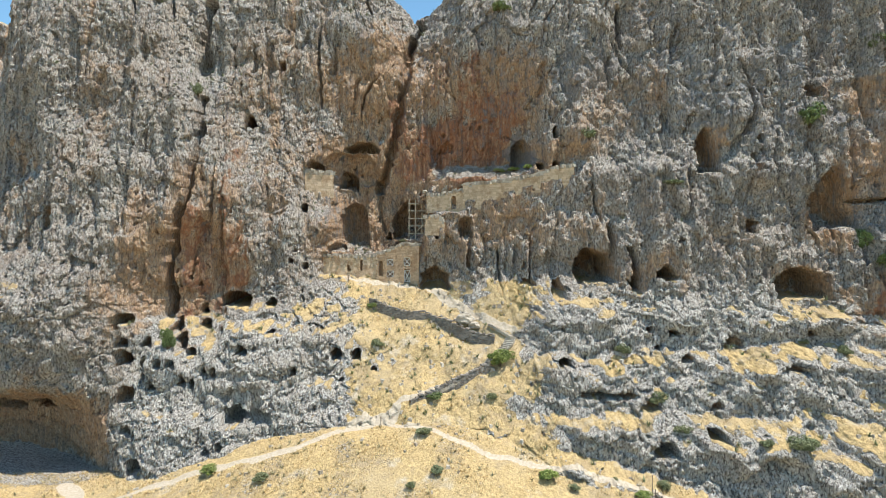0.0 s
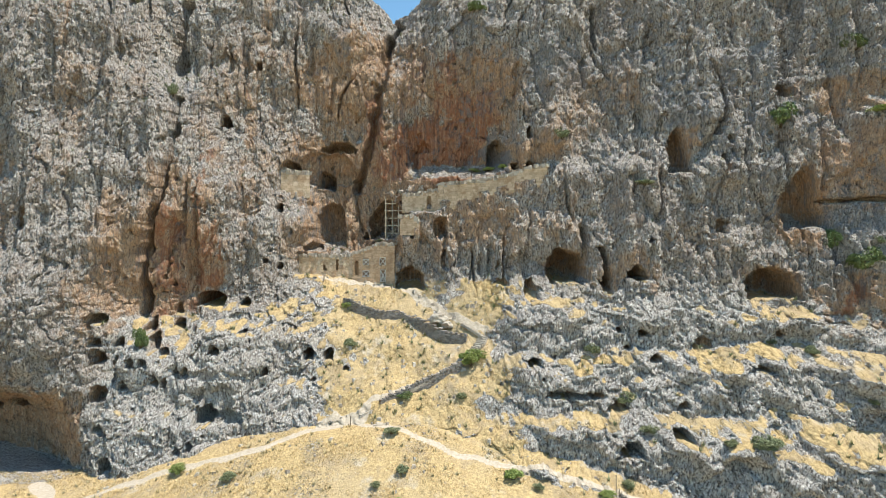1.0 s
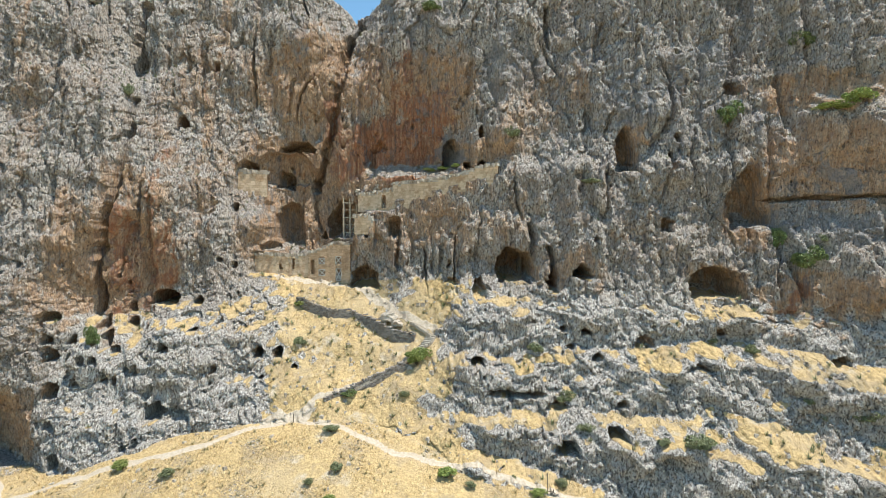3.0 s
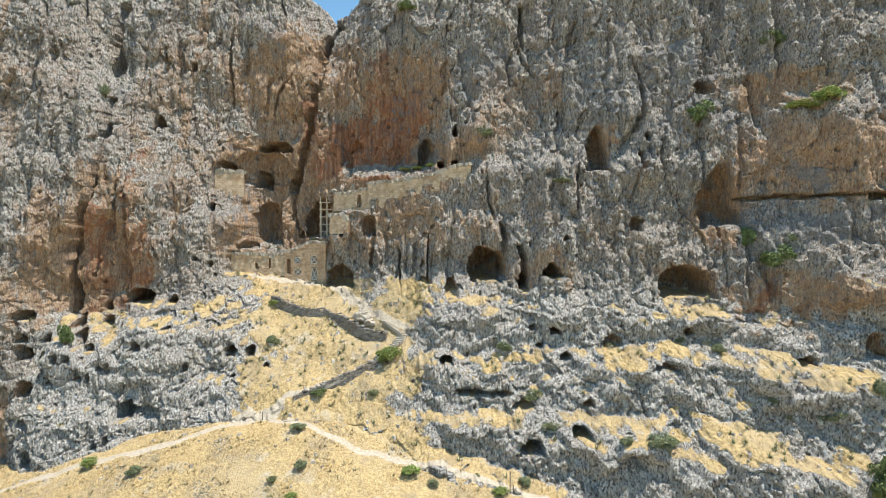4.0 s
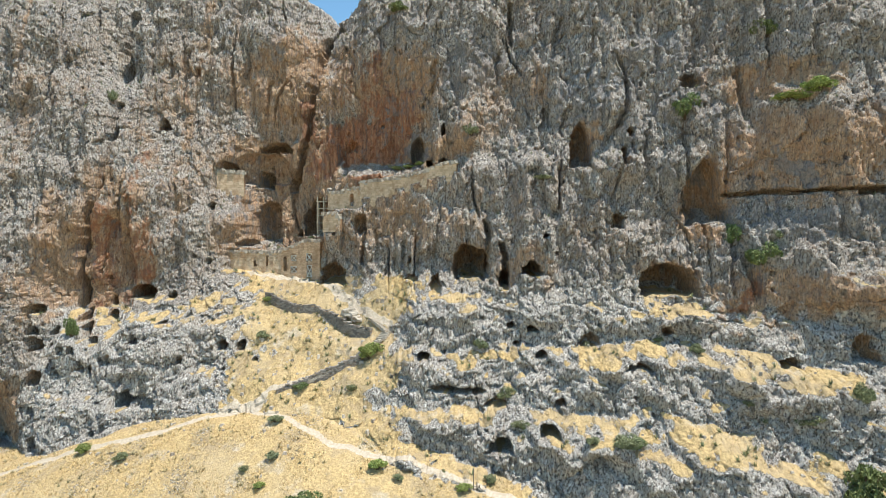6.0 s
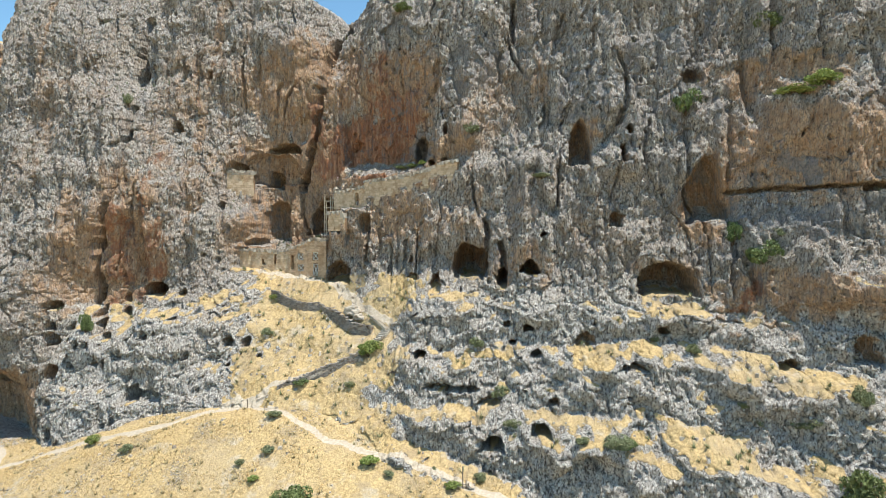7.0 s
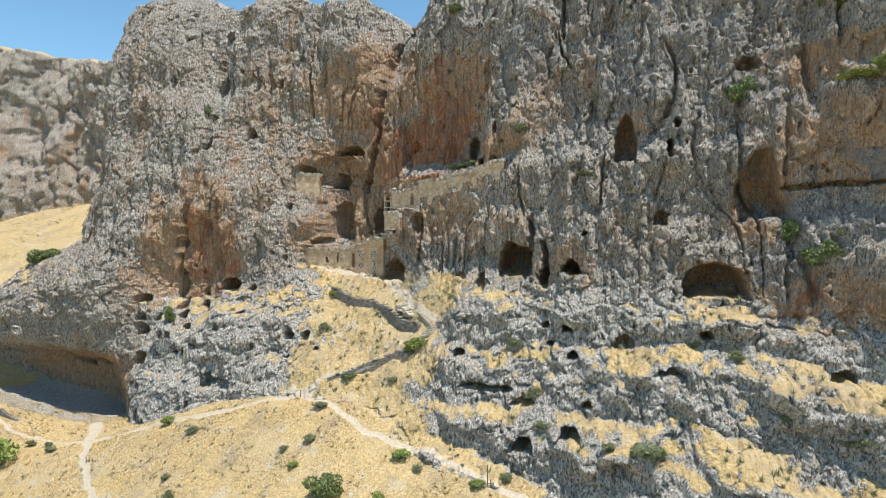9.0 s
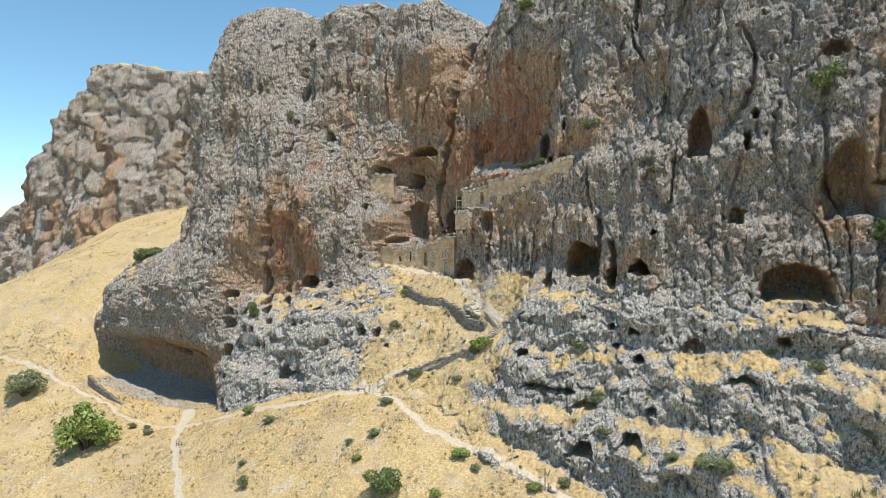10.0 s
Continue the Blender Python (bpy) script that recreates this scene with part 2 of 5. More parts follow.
# Caves and niches: place along the cliff, height, width, height, depth.
cave(-36.3, 62.7, 3.1, 3.1, 5, 1)
cave(-30.1, 75.7, 1.3, 2.2, 3)
cave(-24.4, 43.9, 1.2, 2.2, 3)
cave(-73.5, 41.5, 3.2, 5.5, 1.5)
cave(-51.1, 38.7, 0.7, 1.0, 2)
cave(-37.2, 25.1, 7.6, 3.7, 6)
cave(-29.5, 24.4, 2.1, 1.9, 4)
cave(-43.3, 23.2, 1.7, 2.2, 3)
cave(-44.0, 28.2, 0.7, 1.1, 2)
cave(-45.6, 29.4, 0.7, 1.1, 2)
cave(-26.4, 32.7, 0.8, 1.0, 2)
cave(-23.5, 31.7, 1.0, 1.5, 2.5)
cave(-49.0, 28.8, 1.0, 1.5, 2.5)
cave(-49.7, 26.2, 0.7, 1.7, 2)
cave(-48.4, 23.0, 0.9, 1.6, 2)
cave(-56.9, 21.8, 4.2, 2.2, 3)
cave(-58.0, 20.4, 1.7, 1.7, 3)
cave(-56.7, 17.5, 2.4, 2.2, 4, 1)
cave(-52.3, 17.1, 2.7, 2.0, 4, 1)
cave(-56.2, 14.3, 3.3, 3.4, 4, 0.2)
cave(-52.3, 13.6, 1.5, 2.2, 3)
cave(-49.0, 13.7, 1.7, 1.7, 3)
cave(-46.4, 13.7, 1.7, 1.9, 3)
cave(-50.2, 9.5, 2.3, 2.0, 4, 1)
cave(-52.4, 10.9, 1.0, 1.5, 2.5)
cave(-54.8, 7.8, 4.1, 3.6, 3)
cave(-47.2, 20.1, 2.2, 3.2, 3)
cave(-45.6, 17.2, 2.9, 3.7, 4)
cave(-42.3, 20.2, 2.2, 2.0, 4)
cave(-43.6, 15.5, 1.7, 1.7, 3)
cave(-40.2, 12.3, 1.2, 1.4, 2.5)
cave(-38.2, 12.2, 1.4, 2.1, 2.5)
cave(-44.1, 10.6, 1.4, 2.4, 2.5)
cave(-42.5, 9.9, 1.2, 1.9, 2.5)
cave(-33.3, 16.3, 2.6, 1.9, 4)
cave(-28.0, 19.5, 1.4, 0.9, 2.5)
cave(-15.7, 15.1, 2.0, 2.5, 4)
cave(-11.9, 14.9, 2.0, 2.2, 4)
cave(-23.4, 12.2, 1.1, 1.8, 3)
cave(-8.3, 12.4, 1.1, 1.1, 2.5)
cave(-14.3, 10.8, 0.9, 0.9, 2)
cave(-33.7, 4.9, 4.0, 3.8, 4, 0.3)
cave(-29.4, 4.4, 6.0, 2.4, 1.2, 0.2)
cave(-35.2, 0.3, 0.9, 1.8, 3)
cave(-37.5, -0.7, 1.6, 1.6, 2)
cave(-50.9, -3.9, 4.0, 3.5, 2.5, 0.4)
cave(-53.9, 1.7, 3.1, 1.7, 2)
cave(-75.8, 4.1, 5.0, 2.5, 4, 0.2)
cave(-84.3, 3.8, 4.3, 2.6, 3, 0.2)
cave(-14.7, 40.4, 7.7, 11.4, 2.6, 0.5)
cave(-16.2, 50.9, 5.1, 4.8, 4)
cave(-13.1, 58.4, 9.6, 2.9, 3.5, 1)
cave(-22.9, 53.8, 3.1, 1.8, 3)
cave(6.3, 58.1, 3.9, 3.1, 1.2, 1)
cave(22.2, 55.8, 4.6, 7.1, 2.5)
cave(25.7, 52.6, 1.7, 1.7, 3)
cave(28.3, 52.5, 1.7, 1.6, 3)
cave(28.4, 59.3, 1.2, 2.7, 3)
cave(-0.7, 41.8, 10.8, 9.3, 3.5, 0.7)
cave(-4.5, 38.8, 2.3, 3.4, 3)
cave(-12.1, 38.4, 1.8, 2.1, 2.5, 1)
cave(-6.6, 38.0, 1.3, 1.6, 2)
cave(-17.8, 35.5, 3.8, 1.8, 3)
cave(3.4, 28.9, 7.6, 5.1, 4, 0.8)
cave(3.4, 27.7, 2.4, 2.4, 3)
cave(10.0, 39.8, 3.4, 5.0, 1.6)
cave(10.7, 33.1, 1.0, 4.3, 1.2)
cave(21.6, 32.1, 0.6, 1.9, 1)
cave(22.2, 28.5, 2.8, 1.4, 1)
cave(34.2, 31.8, 7.5, 7.5, 6, 0.3)
cave(41.0, 29.0, 2.0, 3.1, 4)
cave(46.1, 30.9, 4.2, 2.7, 5, 1)
cave(69.8, 29.0, 13.2, 6.1, 6, 0.9)
cave(55.4, 54.0, 4.7, 9.7, 3.5, 0.8)
cave(48.4, 37.0, 1.0, 1.0, 2.5)
cave(76.5, 44.6, 8.2, 12.9, 3, 0.7)
cave(61.4, 39.6, 2.8, 2.8, 2)
cave(62.9, 51.7, 1.3, 3.8, 2)
cave(63.9, 56.0, 1.0, 1.6, 2)
cave(75.1, 65.6, 4.8, 3.3, 2)
cave(27.5, 27.4, 2.9, 4.5, 2)
cave(41.9, 20.7, 1.3, 1.3, 2)
cave(45.8, 20.2, 1.9, 1.3, 3)
cave(26.2, 15.1, 2.9, 1.6, 4, 1)
cave(47.2, 16.2, 1.7, 1.3, 3)
cave(55.7, 19.0, 4.0, 2.4, 1.5)
cave(62.5, 15.3, 4.9, 1.3, 1.5)
cave(68.0, 20.8, 2.1, 1.6, 2)
cave(32.4, 10.2, 10.4, 1.1, 2, 0.2)
cave(39.5, 8.5, 4.8, 1.4, 1.5)
cave(47.8, 5.5, 3.7, 2.3, 3.5)
cave(40.1, 2.8, 4.3, 2.3, 4.5)
cave(50.0, 9.3, 1.7, 1.3, 1.5)
cave(43.0, 17.6, 1.1, 0.9, 1.5)
cave(85.3, 16.8, 4.0, 1.9, 2)
cave(95.2, 19.5, 4.1, 4.8, 2)
cave(91.1, 44.3, 28.3, 1.0, 1.6, 0.2)
cave(98.9, 43.9, 4.5, 1.1, 2.5, 0.2)
cave(-81.9, 3.5, 4.6, 2.8, 2.5, 0.2)
cave(-86.6, 4.9, 2.9, 2.5, 2, 0.2)
cave(-108.0, -3.9, 2.6, 3.0, 3, 1)
cave(-94.7, -7.3, 2.6, 2.3, 2.5)
cave(-112.2, -6.1, 1.6, 2.0, 2)
crack(1.3, 4.5, (-45.0, 66.5), (-45.0, 59.1), (-45.5, 51.2), (-46.2, 45.8), (-48.0, 41.0), (-49.6, 33.0), (-49.4, 22.0))
crack(2.2, 4, (-46.2, 89.4), (-46.9, 82.1), (-46.6, 74.0))
crack(0.7, 2.5, (-56.6, 76.9), (-57.0, 72.9), (-58.3, 67.7))
crack(0.6, 2, (-40.0, 79.1), (-40.0, 74.3))
crack(0.6, 2, (-35.6, 79.7), (-35.8, 73.8))
crack(0.7, 2, (-32.3, 80.6), (-32.6, 74.2))
crack(1.7, 4.5, (-1.1, 85.2), (-2.5, 80.0), (-4.2, 67.4), (-7.0, 54.5), (-8.9, 48.7))
crack(0.8, 3, (42.5, 86.1), (42.4, 77.6))
crack(1.0, 2.5, (26.2, 74.3), (26.2, 69.8), (23.8, 65.4))
crack(0.6, 2, (39.6, 75.2), (40.0, 69.1))
crack(0.5, 2, (63.7, 52.9), (61.9, 47.6), (60.5, 42.8))
crack(0.8, 2, (-13.6, 73.7), (-14.7, 66.3))
crack(0.7, 2, (-28.3, 71.8), (-27.2, 77.1), (-24.5, 84.0))
crack(0.7, 2.5, (-18.6, 84.0), (-19.2, 74.9))
crack(1.1, 4, (-2.5, 94.2), (1.1, 88.6), (-2.2, 81.7))
crack(1.0, 2.5, (10.7, 40.9), (11.5, 31.2))
crack(0.6, 1.5, (14.1, 37.2), (13.6, 31.2))
crack(1.0, 3.5, (40.8, 35.0), (41.4, 27.6))
crack(1.0, 3, (37.4, 39.4), (37.9, 29.6))
crack(0.7, 2, (20.4, 36.0), (20.2, 30.2))
crack(0.7, 2, (81.2, 59.2), (80.1, 46.4))
crack(0.7, 2, (48.9, 62.0), (47.0, 46.8))
crack(0.7, 1.6, (-48.0, 41.7), (-49.8, 25.5), (-49.0, 19.9))
crack(0.7, 1.4, (-33.4, 71.5), (-33.1, 66.3))
crack(0.7, 2, (58.4, 76.9), (57.0, 65.5))
crack(0.7, 2.5, (52.5, 80.3), (50.6, 72.2))
crack(0.6, 2, (67.4, 57.1), (66.0, 49.6))
crack(0.7, 2, (94.0, 73.3), (94.3, 65.9))
zone('ochre', 4, 54, 30, 8, 1.2)
zone('ochre', -7, 73, 17, 12, 0.8)
zone('ochre', 17, 69, 12, 11, 0.8)
zone('ochre', -35, 74, 7, 10, 0.45)
zone('ochre', 7, 37, 8, 7, 0.5)
zone('ochre', 27, 39, 10, 5, 0.45)
zone('ochre', -46, 31, 12, 13, 0.85)
zone('ochre', -10, 39, 14, 10, 0.9)
zone('ochre', 76, 44, 5, 7, 1.0)
zone('ochre', 92, 51, 15, 8, 0.85)
zone('ochre', 88, 64, 8, 4, 1.1)
zone('ochre', 88, 27, 16, 4, 0.8)
zone('ochre', 70, 29, 7, 3, 0.6)
zone('ochre', 35, 31, 6, 4, 0.6)
zone('ochre', 46, 32, 6, 4, 0.55)
zone('ochre', -39, 56, 12, 9, 0.24)
zone('ochre', 57, 55, 2, 3, 0.8)
zone('ochre', 47, 67, 2, 5, 0.6)
zone('ochre', 76, 66, 4, 2, 0.6)
zone('ochre', 40, 44, 8, 7, 0.3)
zone('ochre', 56, 37, 6, 5, 0.35)
zone('red', -2, 54, 4, 5, 0.65)
zone('red', -46, 33, 2, 14, 0.6)
zone('red', -38, 30, 3, 11, 0.6)
zone('red', 12, 74, 3, 9, 0.5)
zone('red', 80, 27, 2, 2, 0.7)
zone('red', -32, 73, 3, 7, 0.3)
zone('red', 3, 71, 4, 8, 0.4)
zone('red', 9, 56, 13, 7, 0.9)
zone('red', -4, 60, 3, 10, 0.6)
zone('red', 16, 64, 9, 7, 0.7)
zone('ochre', 19, 40, 9, 7, 0.65)
zone('red', -45, 30, 8, 10, 0.42)
zone('dark', 67, 65, 17, 16, 0.5)
zone('dark', 23, 57, 2, 4, 1)
zone('dark', 89, 48, 2, 3, 1)
zone('dark', 91, 40, 15, 3, 0.6)
zone('dark', 35, 72, 7, 9, 0.6)
zone('dark', 16, 83, 9, 5, 0.5)
zone('dark', 68, 48, 3, 7, 0.3)
zone('dark', -13, 84, 4, 6, 0.6)
zone('dark', 22, 24, 3, 4, 0.6)
cave(-15.3, 53.3, 15.4, 8.4, 1.2, 0.5)
zone('ochre', -85, -3, 15, 12, 0.8)
zone('ochre', -54, 27, 7, 9, 0.6)
zone('ochre', -78, 1, 26, 8, 1.1)
bulge(12, 47.2, 5, 3, -1.8)
bulge(24, 50, 10, 2.8, -1.5)
bulge(6, 45.6, 5.5, 3, -2.2)
bulge(-22, 50, 5, 3.6, -1.8)
bulge(3.5, 40.5, 3, 2.6, -1.5)
bulge(-20.5, 40.5, 3.6, 5.0, 4.0)
bulge(-26, 37, 5, 7, 1.5)
bulge(27, 57, 2.6, 6, 1.8)
bulge(33, 58, 3.2, 6, 2.0)
bulge(12, 32, 5, 8, 1.5)
bulge(62, 50, 6, 4, 2.0)
bulge(46, 52, 5, 3, 1.5)
bulge(-57, 68, 5, 9, 2.0)
bulge(96, 28, 9, 5, 2.0)
bulge(70, 23, 9, 3, 2.0)
bulge(30, 40, 6, 9, 1.2)
zone('ochre', -28, 71, 6, 13, 0.33)
zone('ochre', -39, 52, 3, 18, 0.45)
zone('ochre', -67, 64, 6, 14, 0.42)
zone('ochre', -57, 71, 8, 10, 0.25)
zone('ochre', -55, 34, 5, 14, 0.6)
zone('ochre', -44, 43, 9, 10, 0.6)
zone('ochre', 37, 64, 6, 10, 0.5)
zone('red', -40, 46, 2, 12, 0.5)



# ---- materials ----
class Nodes:
    """A short way to write node materials."""

    def __init__(self, name):
        self.mat = bpy.data.materials.new(name)
        self.mat.use_nodes = True
        self.tree = self.mat.node_tree
        self.bsdf = self.tree.nodes["Principled BSDF"]
        self.bsdf.inputs["Specular IOR Level"].default_value = 0.2
        self.place = self.add("ShaderNodeNewGeometry").outputs["Position"]

    def add(self, kind, **settings):
        n = self.tree.nodes.new(kind)
        for key, value in settings.items():
            if key == "operation":
                n.operation = value
            elif key == "data_type":
                n.data_type = value
            elif key == "blend_type":
                n.blend_type = value
            elif key == "attribute_name":
                n.attribute_name = value
            elif key == "feature":
                n.feature = value
        return n

    def put(self, socket, value):
        if isinstance(value, bpy.types.NodeSocket):
            self.tree.links.new(value, socket)
        elif isinstance(value, tuple) and len(value) == 3 and socket.type == "RGBA":
            socket.default_value = (*value, 1)
        else:
            socket.default_value = value

    def math(self, op, a, b=0.0, clamp=False):
        n = self.add("ShaderNodeMath", operation=op)
        n.use_clamp = clamp
        self.put(n.inputs[0], a), self.put(n.inputs[1], b)
        return n.outputs[0]

    def scaled(self, sx, sy, sz, source=None):
        n = self.add("ShaderNodeMapping")
        self.put(n.inputs["Vector"], source or self.place)
        n.inputs["Scale"].default_value = (sx, sy, sz)
        return n.outputs[0]

    def noise(self, scale, detail=4.0, rough=0.55, vector=None, warp=0.0):
        n = self.add("ShaderNodeTexNoise")
        self.put(n.inputs["Vector"], vector or self.place)
        n.inputs["Scale"].default_value, n.inputs["Detail"].default_value = scale, detail
        n.inputs["Roughness"].default_value, n.inputs["Distortion"].default_value = rough, warp
        return n.outputs["Fac"]

    def cell(self, scale, vector=None, feature="F1"):
        n = self.add("ShaderNodeTexVoronoi", feature=feature)
        self.put(n.inputs["Vector"], vector or self.place)
        n.inputs["Scale"].default_value = scale
        return n.outputs["Distance"]

    def chips(self, scale, vector):
        """Broken pieces: a random tone and the distance from the middle of each."""
        n = self.add("ShaderNodeTexVoronoi", feature="F1")
        self.put(n.inputs["Vector"], vector)
        n.inputs["Scale"].default_value = scale
        tone = self.add("ShaderNodeSeparateColor")
        self.put(tone.inputs[0], n.outputs["Color"])
        return tone.outputs[0], n.outputs["Distance"]

    def shaken(self, vector, scale, amount):
        n = self.add("ShaderNodeTexNoise")
        self.put(n.inputs["Vector"], vector)
        n.inputs["Scale"].default_value, n.inputs["Detail"].default_value = scale, 2.0
        v = self.add("ShaderNodeVectorMath", operation="MULTIPLY_ADD")
        self.put(v.inputs[0], n.outputs["Color"]), self.put(v.inputs[2], vector)
        v.inputs[1].default_value = (amount, amount, amount)
        return v.outputs[0]

    def span(self, value, a, b, c=0.0, d=1.0):
        n = self.add("ShaderNodeMapRange")
        n.interpolation_type = "SMOOTHSTEP"
        self.put(n.inputs["Value"], value)
        for key, v in zip(("From Min", "From Max", "To Min", "To Max"), (a, b, c, d)):
            n.inputs[key].default_value = v
        return n.outputs[0]

    def mix(self, fac, a, b, blend="MIX"):
        n = self.add("ShaderNodeMix", data_type="RGBA", blend_type=blend)
        self.put(n.inputs[0], fac), self.put(n.inputs[6], a), self.put(n.inputs[7], b)
        return n.outputs[2]

    def named(self, name):
        return self.add("ShaderNodeAttribute", attribute_name=name).outputs["Fac"]

    def island(self):
        return self.tree.nodes["Geometry"].outputs["Random Per Island"]

    def each(self):
        return self.add("ShaderNodeObjectInfo").outputs["Random"]

    def done(self, colour, rough=0.9, height=None, depth=0.1, strength=0.8):
        self.put(self.bsdf.inputs["Base Color"], colour)
        self.put(self.bsdf.inputs["Roughness"], rough)
        if height is not None:
            b = self.add("ShaderNodeBump")
            b.inputs["Distance"].default_value, b.inputs["Strength"].default_value = depth, strength
            self.put(b.inputs["Height"], height)
            self.tree.links.new(b.outputs[0], self.bsdf.inputs["Normal"])
        return self.mat


def terrain_material(name):
    m = Nodes(name)
    fine, mid, big = m.noise(2.6, 6, 0.65), m.noise(0.45, 5, 0.6), m.noise(0.07, 4, 0.55)
    drip = m.noise(1.0, 5, 0.6, m.scaled(0.75, 0.75, 0.05), 0.4)
    drip2 = m.noise(1.0, 5, 0.65, m.scaled(2.2, 2.2, 0.12), 0.3)
    wall = m.named("wall")
    flakes, shaded_pits = m.noise(2.1, 5, 0.8, m.scaled(1, 1, 0.6)), m.noise(3.0, 4, 0.8, m.scaled(1, 1, 0.45))
    tone, middle = m.chips(2.7, m.shaken(m.scaled(1, 1, 0.62), 1.3, 0.55))
    tone2, middle2 = m.chips(1.15, m.shaken(m.scaled(1, 1, 0.5), 0.7, 0.8))
    streak = m.noise(1.0, 4, 0.62, m.scaled(3.0, 3.0, 0.17), 0.25)
    # weathered grey limestone, browner and darker on the high walls, with pale lichen, blue-grey runs and shade painted
    # into its pits
    grey = m.mix(m.span(mid, 0.35, 0.68), (0.53, 0.49, 0.43), (0.70, 0.655, 0.59))
    brown = m.mix(m.span(mid, 0.36, 0.66), (0.325, 0.255, 0.20), (0.49, 0.41, 0.335))
    brown = m.mix(m.math("MULTIPLY", m.span(drip2, 0.46, 0.64), 0.6), brown, (0.50, 0.365, 0.265))
    grey = m.mix(m.math("MULTIPLY", wall, m.span(m.noise(0.16, 5, 0.65, m.scaled(1, 1, 0.5)), 0.30, 0.62, 1.0, 0.35)), grey, brown)
    grey = m.mix(m.math("MULTIPLY", m.span(big, 0.5, 0.7), 0.45), grey, (0.55, 0.44, 0.335))
    grey = m.mix(m.math("MULTIPLY", m.span(drip, 0.5, 0.66), 0.40), grey, (0.27, 0.275, 0.285))
    grey = m.mix(m.math("MULTIPLY", m.span(tone2, 0.4, 0.95), 0.22), grey, (0.28, 0.265, 0.25))
    grey = m.mix(m.math("MULTIPLY", m.span(streak, 0.53, 0.63), 0.4), grey, (0.25, 0.20, 0.165))
    grey = m.mix(m.math("MULTIPLY", m.span(flakes, 0.505, 0.55), m.math("SUBTRACT", 0.9, m.math("MULTIPLY", wall, 0.42))), grey, (0.80, 0.775, 0.725))
    grey = m.mix(m.math("MULTIPLY", m.span(tone, 0.0, 0.3, 1.0, 0.0), 0.4), grey, (0.80, 0.785, 0.75))
    # near-black colour stands in for the shade inside the bump's small hollows
    grey = m.mix(m.math("MULTIPLY", m.span(shaded_pits, 0.53, 0.57), 0.9), grey, (0.10, 0.088, 0.078))
    # fresh ochre rock with runs
    ochre = m.mix(m.span(mid, 0.36, 0.66), (0.50, 0.305, 0.18), (0.68, 0.47, 0.305))
    ochre = m.mix(m.math("MULTIPLY", m.span(drip2, 0.5, 0.7), 0.8), ochre, (0.72, 0.57, 0.42))
    ochre = m.mix(m.math("MULTIPLY", m.span(drip, 0.53, 0.7), 0.75), ochre, (0.27, 0.22, 0.19))
    ochre = m.mix(m.math("MULTIPLY", m.span(streak, 0.5, 0.62), 0.45), ochre, (0.30, 0.205, 0.145))
    ochre = m.mix(m.math("MULTIPLY", m.span(flakes, 0.54, 0.62), 0.5), ochre, (0.66, 0.56, 0.45))
    # the ochre rock's hollows get the same painted shade, a little weaker
    ochre = m.mix(m.math("MULTIPLY", m.span(shaded_pits, 0.55, 0.60), 0.75), ochre, (0.12, 0.085, 0.065))
    red = m.mix(m.span(drip2, 0.4, 0.7), (0.42, 0.19, 0.105), (0.58, 0.33, 0.20))
    red = m.mix(m.math("MULTIPLY", m.span(drip, 0.5, 0.68), 0.6), red, (0.22, 0.16, 0.13))
    edge = m.math("ADD", m.math("MULTIPLY", m.math("SUBTRACT", mid, 0.5), 1.5), m.math("MULTIPLY", m.math("SUBTRACT", drip, 0.5), 1.3))
    rock = m.mix(m.span(m.math("ADD", m.named("ochre"), edge), 0.22, 0.74), grey, ochre)
    rock = m.mix(m.span(m.math("ADD", m.named("red"), edge), 0.38, 0.7), rock, red)
    rock = m.mix(m.math("MULTIPLY", m.span(m.math("ADD", m.named("dark"), edge), 0.35, 0.7), 0.65), rock, (0.28, 0.285, 0.295))
    joints = m.cell(1.4, m.shaken(m.scaled(1, 1, 0.5), 1.1, 0.7), "DISTANCE_TO_EDGE")
    rock = m.mix(m.math("MULTIPLY", m.span(joints, 0.0, 0.13, 1.0, 0.0), m.span(mid, 0.42, 0.58, 0.05, 0.4)), rock, (0.13, 0.11, 0.095))
    # dry grass over pale soil
    tuft = m.noise(1.9, 7, 0.78)
    soil = m.mix(m.span(fine, 0.4, 0.65), (0.43, 0.37, 0.275), (0.58, 0.52, 0.42))
    grass = m.mix(m.span(tuft, 0.38, 0.62), (0.365, 0.265, 0.13), (0.61, 0.46, 0.235))
    grass = m.mix(m.math("MULTIPLY", m.span(big, 0.46, 0.62), 0.6), grass, (0.47, 0.37, 0.225))
    grass = m.mix(m.math("MULTIPLY", m.span(m.noise(0.22, 5, 0.6), 0.55, 0.68), 0.75), grass, soil)
    grass = m.mix(m.math("MULTIPLY", m.span(m.noise(0.13, 6, 0.7), 0.52, 0.62), 0.6), grass, (0.34, 0.27, 0.175))
    g = m.span(m.math("ADD", m.named("grass"), m.math("MULTIPLY", m.math("SUBTRACT", fine, 0.5), 1.5)), 0.40, 0.60)
    top = m.mix(g, rock, grass)
    trail = m.mix(m.span(fine, 0.4, 0.65), (0.42, 0.355, 0.27), (0.53, 0.465, 0.37))
    w = m.span(m.math("ADD", m.named("trail"), m.math("MULTIPLY", m.math("SUBTRACT", mid, 0.5), 0.7)), 0.4, 0.62)
    top = m.mix(w, top, trail)
    height = m.math("ADD", m.math("MULTIPLY", flakes, 1.1), m.math("ADD", m.math("MULTIPLY", shaded_pits, -0.8), m.math("ADD", m.math("MULTIPLY", middle, -0.5), m.math("MULTIPLY", middle2, -0.4))))
